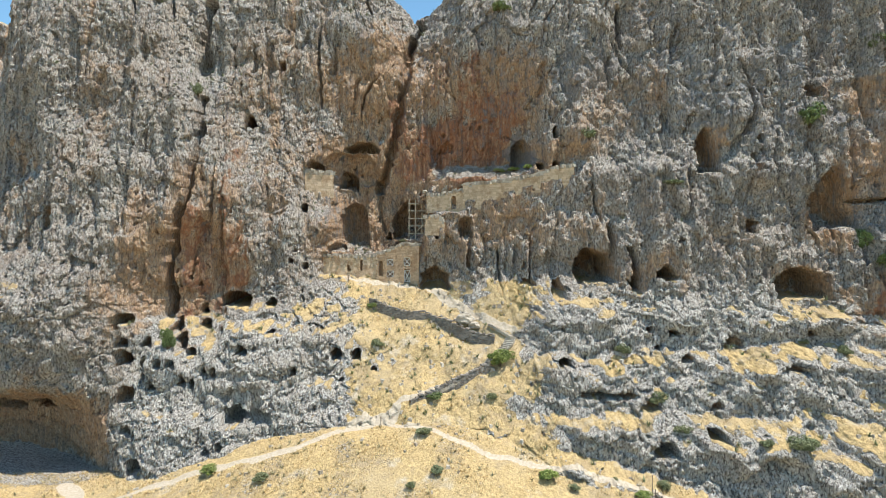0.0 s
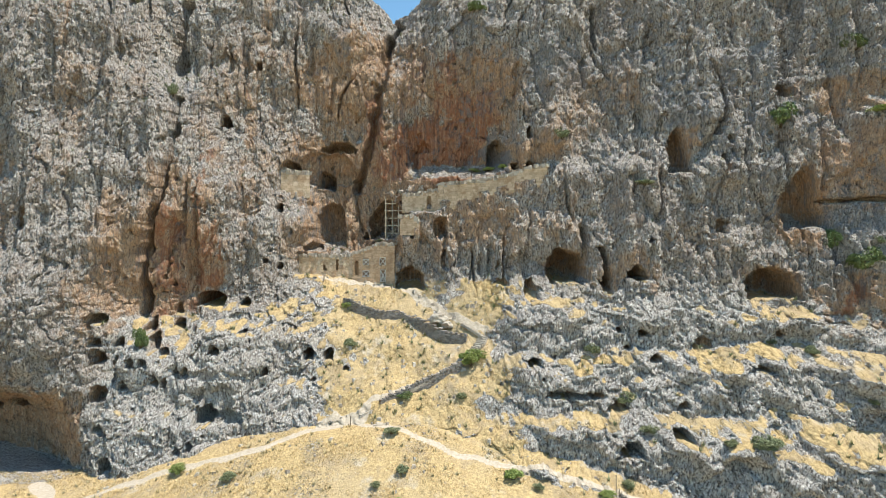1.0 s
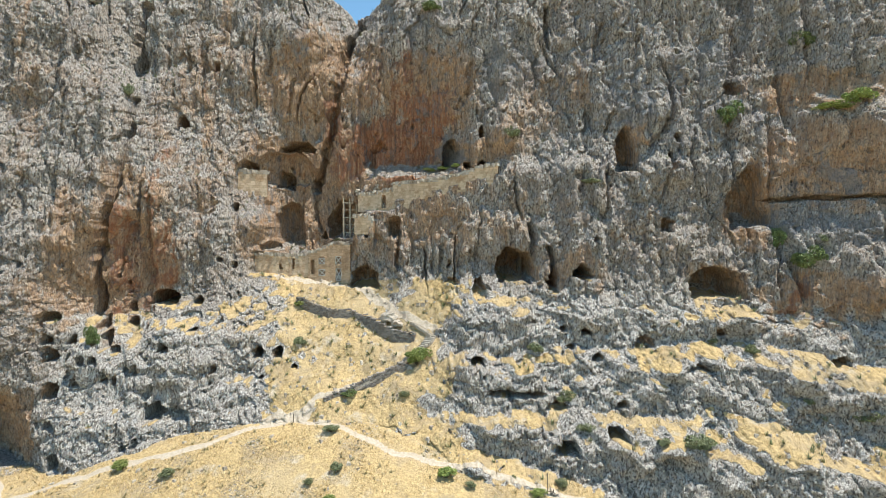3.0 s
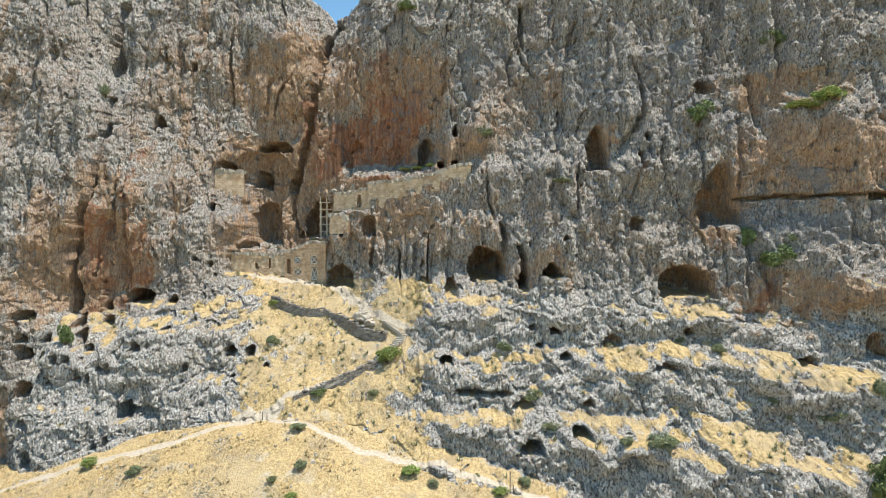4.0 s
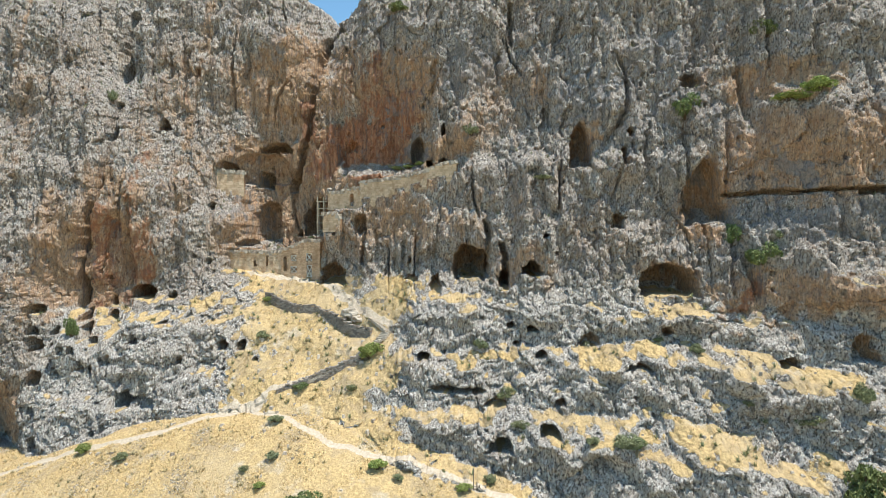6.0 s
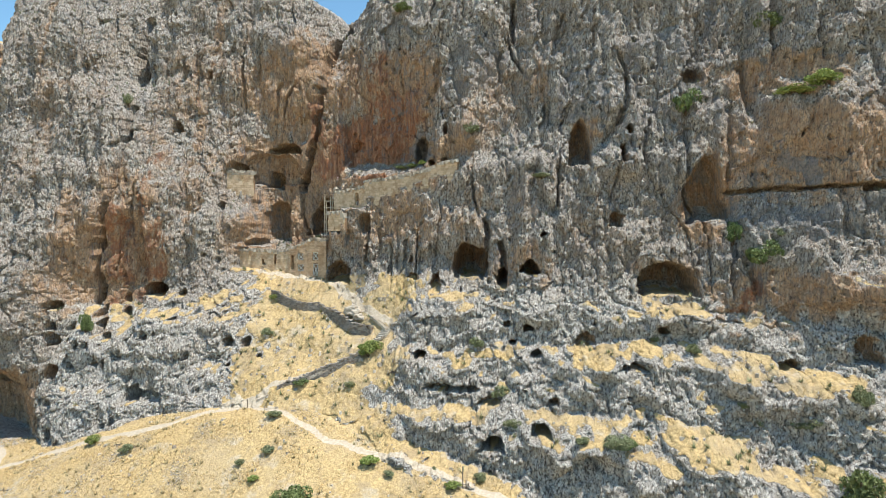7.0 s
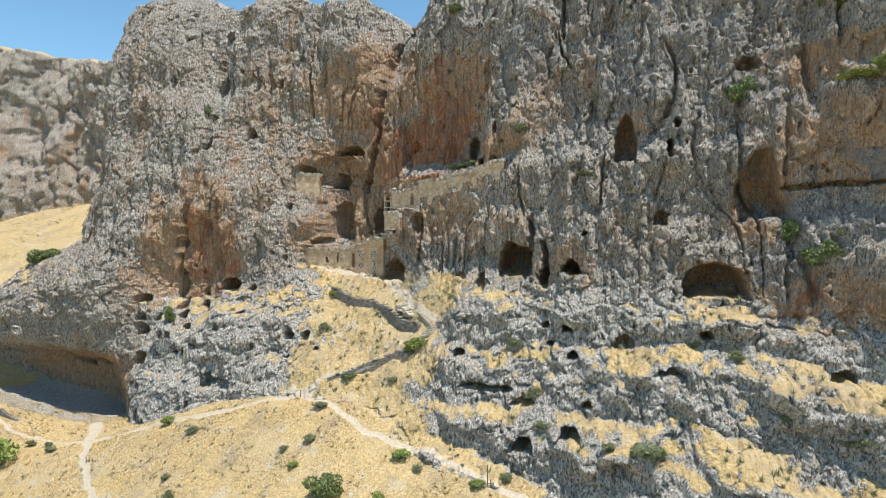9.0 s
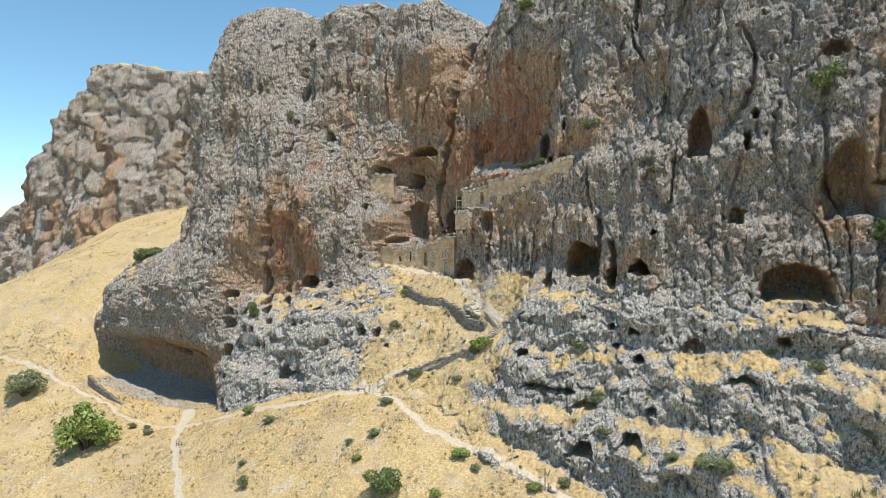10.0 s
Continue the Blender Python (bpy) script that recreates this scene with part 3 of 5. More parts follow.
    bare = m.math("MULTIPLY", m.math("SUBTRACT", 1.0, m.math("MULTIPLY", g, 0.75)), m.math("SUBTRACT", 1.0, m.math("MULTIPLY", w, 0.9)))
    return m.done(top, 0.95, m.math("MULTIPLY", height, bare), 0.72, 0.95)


rock_mat = terrain_material("limestone_and_dry_grass")


# ---- meshes ----
def mesh_from(name, verts, quads, mat, attributes=None, smooth=True):
    """A mesh from arrays of vertices and of faces with 3 or 4 corners each."""
    verts, quads = np.asarray(verts, np.float32), np.asarray(quads, np.int32)
    n, k = quads.shape
    me = bpy.data.meshes.new(name)
    me.vertices.add(len(verts)), me.loops.add(n * k), me.polygons.add(n)
    me.vertices.foreach_set("co", verts.ravel())
    me.loops.foreach_set("vertex_index", quads.ravel())
    me.polygons.foreach_set("loop_start", np.arange(0, n * k, k, dtype=np.int32))
    me.polygons.foreach_set("use_smooth", np.full(n, smooth))
    me.update(calc_edges=True)
    for key, values in (attributes or {}).items():
        me.attributes.new(key, "FLOAT", "POINT").data.foreach_set("value", np.asarray(values, np.float32).ravel())
    me.materials.append(mat)
    return me


def grid_faces(rows, cols):
    a = (np.arange(rows - 1)[:, None] * cols + np.arange(cols - 1)[None]).ravel()
    return np.stack([a, a + 1, a + cols + 1, a + cols], 1)


def steepness(P):
    """The upward part of the normal on a grid of points."""
    du, dv = np.gradient(P, axis=1), np.gradient(P, axis=0)
    n = np.cross(du, dv)
    return n[..., 2] / np.maximum(np.linalg.norm(n, axis=-1), 1e-9)


def segment_distance(x, z, points):
    best = np.full(np.shape(x), 1e9)
    for (x0, z0), (x1, z1) in zip(points[:-1], points[1:]):
        d2 = (x1 - x0) ** 2 + (z1 - z0) ** 2 + 1e-9
        k = np.clip(((x - x0) * (x1 - x0) + (z - z0) * (z1 - z0)) / d2, 0, 1)
        best = np.minimum(best, np.hypot(x - x0 - k * (x1 - x0), z - z0 - k * (z1 - z0)))
    return best


TRAILS = [
    (0.75, [(-9.1, 114.3), (2.2, 108.0), (10.7, 103.5), (20.3, 100.6), (29.4, 98.1), (38.0, 96.1), (52, 92)]),
    (0.85, [(-5.9, 112.7), (-13.9, 112.0), (-20.6, 109.3), (-32.5, 108.6), (-47.2, 109.7), (-57.1, 108.4)]),
    (0.8, [(-57.1, 108.4), (-48.8, 99.7), (-38.8, 92.0), (-30.2, 85.7), (-20, 76)]),
    (0.5, [(-56.5, 107.8), (-68.2, 108.1), (-79.6, 109.0), (-88.0, 111.5), (-101.0, 111.6), (-113.1, 109.8), (-130.6, 108.5), (-165, 104)]),
    (1.5, [(-57.1, 108.4), (-60, 113), (-64, 117)]),
    (1.3, [(-12, 113.5), (-4, 113)]),
    (0.6, [(-6, 113.4), (4.3, 116.4), (12.5, 118.4), (17.7, 121.2), (18.7, 122.2), (13.8, 126.4), (8.4, 132.0), (0.4, 136.7), (-7.9, 139.5), (-16, 138)]),
]


def trail_mask(x, y):
    mask = np.zeros(np.shape(x))
    wx, wy = x + 0.5 * grain(x / 3, y / 3, 0, 5), y + 0.5 * grain(x / 3, y / 3, 4, 5)
    for half, points in TRAILS:
        mask = np.maximum(mask, 1 - ease(half * 0.45, half * 1.25, segment_distance(wx, wy, points)))
    return mask


# Lines of masonry on the rock: start and end in plan, foot and crown heights at both, and whether rock stands up to its foot.
FRONTS = (
    (15.0, 134.0, 31.5, 127.4, 46.6, 50.2, 49.6, 52.6, 1),
    (9.6, 136.7, 15.2, 134.0, 45.6, 46.2, 49.4, 49.7, 1),
    (1.8, 139.4, 10.0, 136.7, 43.3, 43.3, 47.4, 48.2, 0),
    (-25.0, 141.3, -18.8, 142.3, 48.0, 48.2, 52.8, 52.4, 1),
    (-20.6, 138.6, -9.2, 140.0, 29.6, 29.8, 34.0, 34.2, 0),
    (-9.2, 139.7, 0.2, 138.4, 29.0, 27.2, 34.3, 36.4, 0),
    (1.4, 136.4, 5.6, 135.2, 39.6, 39.6, 42.2, 41.4, 1),
)

# Feet of the rock bands between grassy ledges, lowest first: along the cliff, height.
LEDGES = (
    ((-124, -30), (-62, -18), (-35, -9), (0, -3), (22, -4), (49, -12), (112, -24)),
    ((-124, -22), (-62, -10), (-35, -2.5), (-10, 3), (0, 5), (22, 3.2), (30, 1.3), (40, -1.6), (49, -3.5), (70, -8), (112, -13)),
    ((-124, 2), (-60, 4.5), (-40, 6.5), (-23, 4.8), (-8, 7), (6, 8.5), (21, 7.6), (36, 7.5), (50, 8.1), (65, 8.6), (75, 7), (87, 5.1), (93, 3.9), (112, 2)),
    ((-124, 22), (-43, 22), (-25, 22), (-8, 19), (0, 18), (17, 17), (31, 16.3), (41, 17.6), (51, 17.4), (65, 19.3), (78, 19.1), (85, 16.9), (97, 14.6), (112, 13)),
    ((-124, 32), (-20, 32), (17, 27), (40, 27.5), (60, 27), (70, 26), (80, 24), (97, 22.5), (112, 22)),
)


def relief(x, z):
    """Depth of the finished rock face and its ochre, red and dark zones."""
    lower = 1 - ease(21, 28, z + 2 * grain(x / 9, 0, 0, 3))
    stairs = lower * np.maximum(ease(18, 27, x), 0.8 * ease(-58, -50, x) * (1 - ease(-20, -12, x)) * ease(0, 6, z))
    stairs = np.maximum(stairs, 0.2 * lower * ease(-20, -10, x) * (1 - ease(16, 24, x)) * ease(5, 9, z))
    stairs = stairs * np.clip(0.50 + 1.1 * fbm(x / 8, 0, z / 6, 3, 6), 0.08, 0.85)
    wave = 1.3 * fbm(x / 11, 0, z / 30, 3, 4) + 0.5 * grain(x / 2.5, 0, z / 9, 5)
    zs = z.copy()
    brink = np.interp(x, (-15, 15), (0.56, 0.70)) + 0.12 * grain(x / 5, 2, z / 12, 6)
    for lower_line, upper_line in zip(LEDGES[:-1], LEDGES[1:]):
        foot, head = (np.interp(x, *np.array(line, float).T) + wave for line in (lower_line, upper_line))
        fr = (z - foot) / (head - foot)
        zs = np.where((fr >= 0) & (fr < 1), z + stairs * (head - foot) * (np.clip((fr - brink) / (1 - brink), 0, 1) ** 1.2 - fr), zs)
    y = plan(x + 5 * ease(48, 70, z) * (1 - ease(-80, -62, x)), zs)
    kinds = {"ochre": 0 * x, "red": 0 * x, "dark": 0 * x}
    wx, wz = x + 4.5 * fbm(x / 6, 1, z / 9, 4, 21, 0.6), z + 5.0 * fbm(x / 5, 5, z / 9, 4, 22, 0.6)
    for kind, cx, cz, rx, rz, amount in zones:
        d = np.hypot((wx - cx) / rx, (wz - cz) / rz) * 0.9
        kinds[kind] = np.maximum(kinds[kind], amount * (1 - ease(0.5, 1.3, d)))
    wall = ease(24, 31, z)
    clean = np.clip(kinds["ochre"], 0, 1)
    runs = 0.6 * fbm(x / 2.4, 7, z / 22, 3, 35) + 0.35 * fbm(x / 14, 9, z / 18, 2, 36)
    kinds["ochre"] = np.maximum(kinds["ochre"], wall * (0.05 + runs) * (1 - 0.5 * ease(30, 60, x)))
    kinds["dark"] = np.maximum(kinds["dark"], wall * (0.26 + 0.3 * fbm(x / 10, 4, z / 24, 3, 33)))
    hill = ease(-16, -8, x) * (1 - ease(16, 23, x)) * (1 - ease(27, 30, z)) * ease(3, 6, z)
    carved = ease(-60, -56, x) * (1 - ease(-42, -38, x)) * ease(4, 7, z) * (1 - ease(24, 27, z))
    rough = (1 - 0.32 * clean) * (1 - 0.84 * hill) * (1 - 0.4 * carved)
    wander = x / 4.6 + 0.8 * grain(x / 9, 0, z / 16, 45)
    split = (1 - ease(0.0, 0.10, np.abs(grain(wander, 0, z / 90, 46)))) * ease(0.05, 0.5, grain(x / 7, 5, z / 15, 47))
    # ribs and rounded columns, broken blocks, crumbling crust
    smooth = 1 - 0.45 * clean
    y = y - wall * smooth * 1.25 * ridged(x / 7.5, 0, z / 34, 2, 40)
    y = y + wall * smooth * 0.75 * ridged(x / 2.8 + 0.4 * grain(x / 5, 1, z / 11, 42), 3, z / 26, 2, 44)
    y = y + wall * smooth * 0.28 * ridged(x / 1.05 + 0.4 * grain(x / 3, 1, z / 6, 43), 3, z / 8, 2, 48)
    y = y + 2.4 * wall * split
    y = y - (0.6 + 0.7 * wall) * fbm(x / 8, 0, z / 7, 3, 50)
    y = y - rough * (0.45 + 0.45 * lower) * fbm(x / 3.4, 2, z / 3.0, 3, 52, 0.55)
    wx, wz = x + 0.7 * fbm(x / 2.2, 0, z / 2.6, 2, 60), z + 0.7 * fbm(x / 2.2, 4, z / 2.6, 2, 61)
    for across, up, amount, gap, seed in ((4.4, 8.5, 0.75, 0.35, 62), (1.7, 2.9, 0.42, 0.22, 63), (0.75, 1.0, 0.24, 0.10, 64)):
        squat = 1 - 0.55 * lower
        face, rim, near, chance = facets(wx / across, wz / (up * (squat if seed == 62 else 1)), seed)
        y = y + rough * (amount * face + gap * (1 - ease(0.0, 0.14, rim)))
        if seed == 63:
            y = y + 1.0 * (chance > 0.80) * (1 - ease(0.10, 0.19, near)) * (1 - hill)
    y = y - 0.5 * rough * fbm(x / 0.9, 0, z / (1.0 + 0.9 * wall), 3, 70, 0.75) * (0.8 + 0.5 * grain(x / 9, 3, z / 9, 71))
    kinds["wall"] = np.maximum(np.maximum(wall, 1 - ease(-58, -53, x)), ease(19, 25, z) * (1 - ease(-25, -15, x)))
    for cx, cz, rx, rz, amount in bulges:
        y = y - amount * (1 - ease(0.0, 1.0, np.hypot((x - cx) / rx, (z - cz) / rz) + 0.25 * grain(x / 2.5, 6, z / 2.5, 77)))
    for x0, y0, x1, y1, f0, f1, c0, c1, standing in FRONTS:
        k = (x - x0) / (x1 - x0)
        inside = ease(-0.06, 0.02, k) * (1 - ease(0.98, 1.06, k))
        front, foot, crown = y0 + k * (y1 - y0), f0 + k * (f1 - f0), c0 + k * (c1 - c0)
        y = y + inside * ease(foot - 0.3, foot + 0.1, z) * (1 - ease(crown, crown + 0.8, z)) * (np.maximum(y, front + 0.6) - y)
        shelf = front + 0.1 - 0.15 * (foot - z) + 0.12 * (foot - z) * ridged(x / 2.6 + 0.5 * grain(x / 4, 0, z / 5, 78), 3, z / 16, 2, 44) - 0.9 * fbm(x / 1.3, 0, z / 2.4, 3, 79)
        y = y + standing * inside * (1 - ease(foot - 0.2, foot + 0.1, z)) * ease(foot - 7, foot - 2, z) * (np.minimum(y, shelf) - y)
    for width, depth, points in cracks:
        d = segment_distance(x + 0.5 * grain(x / 2, 1, z / 2.5, 80), z, points)
        y = y + (depth if depth > 2.9 else 0.55 * depth) * (1 - ease(0.15 * width, 0.85 * width, d))
    hollow = 0 * x
    for cx, cz, w, hh, depth, arch in caves:
        near_it = (np.abs(x - cx) < w) & (np.abs(z - cz) < hh)
        px, pz = x[near_it], z[near_it]
        px = (px - cx + 0.10 * w * grain(px / (0.4 * w), 2, pz / (0.4 * hh), 90)) / (w / 2)
        pz = (pz - cz + 0.07 * hh * grain(px * 2, 2, pz / (0.4 * hh), 91)) / (hh / 2)
        spring = 1 - 2 * arch
        up = np.clip((pz - spring) / (1 - spring + 1e-6), 0, None)
        d = np.maximum(np.where(pz > spring, np.hypot(px, up), np.abs(px)), -pz)
        cut = np.zeros(x.shape)
        cut[near_it] = 2.2 * depth * (1 - ease(0.9, 1.06, d)) * (0.75 + 0.25 * np.clip(1 - d, 0, 1))
        hollow = np.maximum(hollow, cut)
    kinds["ochre"] = np.maximum(kinds["ochre"], 0.75 * ease(0.2, 1.0, hollow))
    return y + hollow, kinds


def rock_face(x0, x1, step, z0, brow_x, brow_z, shape):
    """A sheet from below the ground to the brow, then back over the top."""
    xs = np.arange(x0, x1, step)
    brow = np.interp(xs, brow_x, brow_z) + 1.5 * fbm(xs / 6, 0, 0, 3, 7) + 0.8 * grain(xs / 1.7, 0, 0, 9)
    rows = int((np.mean(brow) - z0) / step)
    z = z0 + (brow - z0)[None] * np.linspace(0, 1, rows)[:, None]
    x = np.repeat(xs[None], rows, 0)
    y, kinds = shape(x, z)
    P = np.stack([x, y, z], -1)
    P[..., 2] += 0.25 * grain(x / 0.8, 0, z / 0.8, 100)
    P[..., 0] += 0.22 * grain(x / 0.8, 3, z / 0.8, 101)
    back = [P]
    for far in (0.5, 1.2, 2.5, 5, 9, 16, 30, 60):
        row = P[-1:].copy()
        row[..., 1] += far
        row[..., 2] += 0.9 * (1 - math.exp(-far / 2)) - 0.02 * far + 0.7 * fbm(xs / 3, far / 3, 0, 3, 11)[None]
        back.append(row)
    P = np.concatenate(back)
    kinds = {k: np.concatenate([v, np.repeat(v[-1:] * 0, len(back) - 1, 0)]) for k, v in kinds.items()}
    return P, kinds


STEP = 0.175
P, kinds = rock_face(-122, 112, STEP, -16, BROW_X, BROW_Z, relief)
slope = blur(steepness(P), 2)
kinds["red"], kinds["ochre"] = (kinds[k] * (1 - 0.8 * ease(0.3, 0.6, slope)) for k in ("red", "ochre"))
low = 1 - ease(26, 34, P[..., 2] + 3 * grain(P[..., 0] / 12, 0, 0, 13))
middle = ease(-15, -8, P[..., 0]) * (1 - ease(18, 26, P[..., 0])) * (1 - ease(27, 30, P[..., 2]))
left = (1 - ease(-18, -12, P[..., 0])) * (1 - ease(17, 20, P[..., 2]))
patch = fbm(P[..., 0] / 7, P[..., 1] / 7, P[..., 2] / 7, 3, 14)
mottle = fbm(P[..., 0] / 2.2, P[..., 1] / 2.2, P[..., 2] / 2.2, 3, 15)
ledge = ease(0.50, 0.80, slope + 0.02 + 0.30 * patch + 0.22 * mottle - 0.22 * left) * (0.35 + 0.65 * low)
hillside = middle * ease(0.2, 0.5, slope + 0.75 * patch + 0.25 * mottle)
kinds["grass"] = np.clip(ledge + hillside, 0, 1) * (1 - 0.8 * ease(0.7, 0.76, kinds["ochre"]))
kinds["trail"] = trail_mask(P[..., 0], P[..., 1]) * ease(0.2, 0.4, slope) * (P[..., 2] < 31)
kinds["ochre"] = kinds["ochre"] * ease(5, 8, P[..., 2] + 30 * (P[..., 0] < -58))
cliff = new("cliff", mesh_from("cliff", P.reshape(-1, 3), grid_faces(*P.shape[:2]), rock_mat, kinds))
tagged(cliff, "grey and ochre limestone cliff pierced by caves above rocky terraces", "cliff", kind="structure")
cliff_points, cliff_grass = P, kinds["grass"]


def far_relief(x, z):
    y = np.interp(x, (-420, -330, -290, -262, -240, -215, -195, -165, -100), (250, 214, 205, 203, 203, 212, 220, 222, 226)) + 0.22 * (z - 45)
    y = y - 7 * ridged(x / 26, 0, z / 120, 2, 140) + 3.5 * ridged(x / 9, 2, z / 60, 3, 141) - 3.5 * fbm(x / 14, 0, z / 12, 3, 142)
    for across, up, amount, gap, seed in ((9, 22, 2.6, 2.2, 143), (3.4, 7, 1.4, 0.9, 144), (1.8, 3.0, 0.7, 0.4, 149)):
        face, rim, _, _ = facets(x / across + 0.4 * fbm(x / 5, 0, z / 6, 2, 148), z / up, seed)
        y = y + amount * face + gap * (1 - ease(0, 0.14, rim))
    y = y - 1.0 * fbm(x / 2.4, 0, z / 3.2, 3, 145)
    zoned = ease(0.1, 0.6, fbm(x / 9, 3, z / 22, 3, 146))
    return y, {"wall": 0 * x + 1, "ochre": 0.25 + 0.55 * zoned, "red": 0.3 * zoned, "dark": 0.15 + 0.4 * ease(0.0, 0.5, fbm(x / 12, 8, z / 30, 3, 147))}


F, far_kinds = rock_face(-420, -95, 0.7, -20, (-420, -340, -310, -296, -290, -280, -268, -258, -240, -190, -150, -95), (20, 40, 56, 70, 88, 106, 118, 126, 128, 120, 117, 112), far_relief)
far_slope = blur(steepness(F), 1)
far_kinds["grass"] = 0.8 * ease(0.5, 0.9, far_slope)
far_kinds["trail"] = 0 * far_slope
far_cliff = new("cliff_far", mesh_from("cliff_far", F.reshape(-1, 3), grid_faces(*F.shape[:2]), rock_mat, far_kinds))
tagged(far_cliff, "grey ribbed limestone cliff beyond a grassy gully", "cliff", kind="structure")


def ground_height(x, y):
    z = land(np.clip(x, -299, 139), np.clip(y, -19, 299))
    z = z + 0.25 * fbm(x / 6, y / 6, 0, 3, 150) + 0.08 * fbm(x / 1.3, y / 1.3, 3, 2, 151)
    return z - 0.12 * trail_mask(x, y)


def spread(a, b, step, reach):
    """Even steps from a to b, then ever wider ones out to the reach on both sides."""
    mid = np.arange(a, b + step, step)
    out, gap = [], step
    d = 0.0
    while d < reach:
        gap *= 1.22
        d += gap
        out.append(d)
    out = np.array(out)
    return np.concatenate([a - out[::-1], mid, mid[-1] + out])


gx, gy = np.meshgrid(spread(-150, 70, 0.55, 4200), spread(76, 136, 0.55, 4200))
gz = ground_height(gx, gy)
ground_data = {"grass": np.clip(0.8 + 0.35 * fbm(gx / 6, gy / 6, 0, 3, 152), 0, 1), "trail": trail_mask(gx, gy), "wall": 0 * gx, "ochre": 0 * gx, "red": 0 * gx, "dark": 0 * gx}
pit = ease(-104, -100, gx) * (1 - ease(-62, -56, gx)) * ease(116, 120, gy)
ground_data["grass"] = ground_data["grass"] * (1 - pit)
ground = new("ground", mesh_from("ground", np.stack([gx, gy, gz], -1).reshape(-1, 3), grid_faces(*gx.shape), rock_mat, ground_data))
tagged(ground, "sunburnt golden grass slope crossed by pale footpaths", "ground", kind="structure")



# ---- helpers for things ----
rng = np.random.default_rng(7)


def part(name, me, parent, label="", kind=""):
    ob = new(name, me)
    ob.parent = parent
    return tagged(ob, label, kind=kind)


def bricks(name, corners, mat):
    """One mesh of many boxes, each given by its eight corners, lower four first."""
    corners = np.asarray(corners, float).reshape(-1, 8, 3)
    faces = np.array([(0, 3, 2, 1), (4, 5, 6, 7), (0, 1, 5, 4), (1, 2, 6, 5), (2, 3, 7, 6), (3, 0, 4, 7)])
    quads = (np.arange(len(corners))[:, None, None] * 8 + faces[None]).reshape(-1, 4)
    return mesh_from(name, corners.reshape(-1, 3), quads, mat, smooth=False)


def box(p, along, across, length, width, z0, z1, jitter=0.0):
    """Eight corners of a box that starts at p and runs along a level way."""
    a, c = np.array([*along, 0.0]), np.array([*across, 0.0])
    p = np.array([p[0], p[1], 0.0])
    low = [p, p + a * length, p + a * length + c * width, p + c * width]
    out = [q + (0, 0, z0) for q in low] + [q + (0, 0, z1) for q in low]
    return np.array(out) + jitter * rng.uniform(-1, 1, (8, 3))


def beam(p, q, r):
    """Eight corners of a square bar from p to q."""
    p, q = np.array(p, float), np.array(q, float)
    d = (q - p) / np.linalg.norm(q - p)
    u = np.cross(d, (0.31, 0.95, 0.1))
    u /= np.linalg.norm(u)
    v = np.cross(d, u)
    ring = [u + v, v - u, -u - v, u - v]
    return np.array([p + r * k for k in ring] + [q + r * k for k in ring])


def surface_depth(x, z):
    return float(relief(np.array([[x]], float), np.array([[z]], float))[0][0, 0])


def stone_material(name, dark, pale, grime, scale=1.0):
    m = Nodes(name)
    fine, mid = m.noise(3.5 * scale, 5, 0.65), m.noise(0.6 * scale, 4, 0.6)
    col = m.mix(m.island(), dark, pale)
    col = m.mix(m.span(mid, 0.45, 0.7), col, grime)
    col = m.mix(m.math("MULTIPLY", m.span(fine, 0.5, 0.7), 0.5), col, pale)
    return m.done(col, 0.9, m.math("ADD", fine, m.noise(14, 3, 0.6)), 0.12, 0.8)


ashlar = stone_material("tan_ashlar", (0.52, 0.39, 0.26), (0.74, 0.59, 0.42), (0.44, 0.30, 0.185))
rubble = stone_material("pale_rubble", (0.36, 0.31, 0.25), (0.56, 0.51, 0.43), (0.28, 0.235, 0.18))
drystone = stone_material("grey_dry_stone", (0.17, 0.155, 0.14), (0.36, 0.33, 0.295), (0.22, 0.19, 0.155))
brown_block = stone_material("brown_small_block", (0.50, 0.345, 0.22), (0.68, 0.50, 0.335), (0.42, 0.27, 0.16))
mortar = stone_material("earthen_mortar", (0.33, 0.215, 0.13), (0.38, 0.26, 0.165), (0.24, 0.15, 0.09))


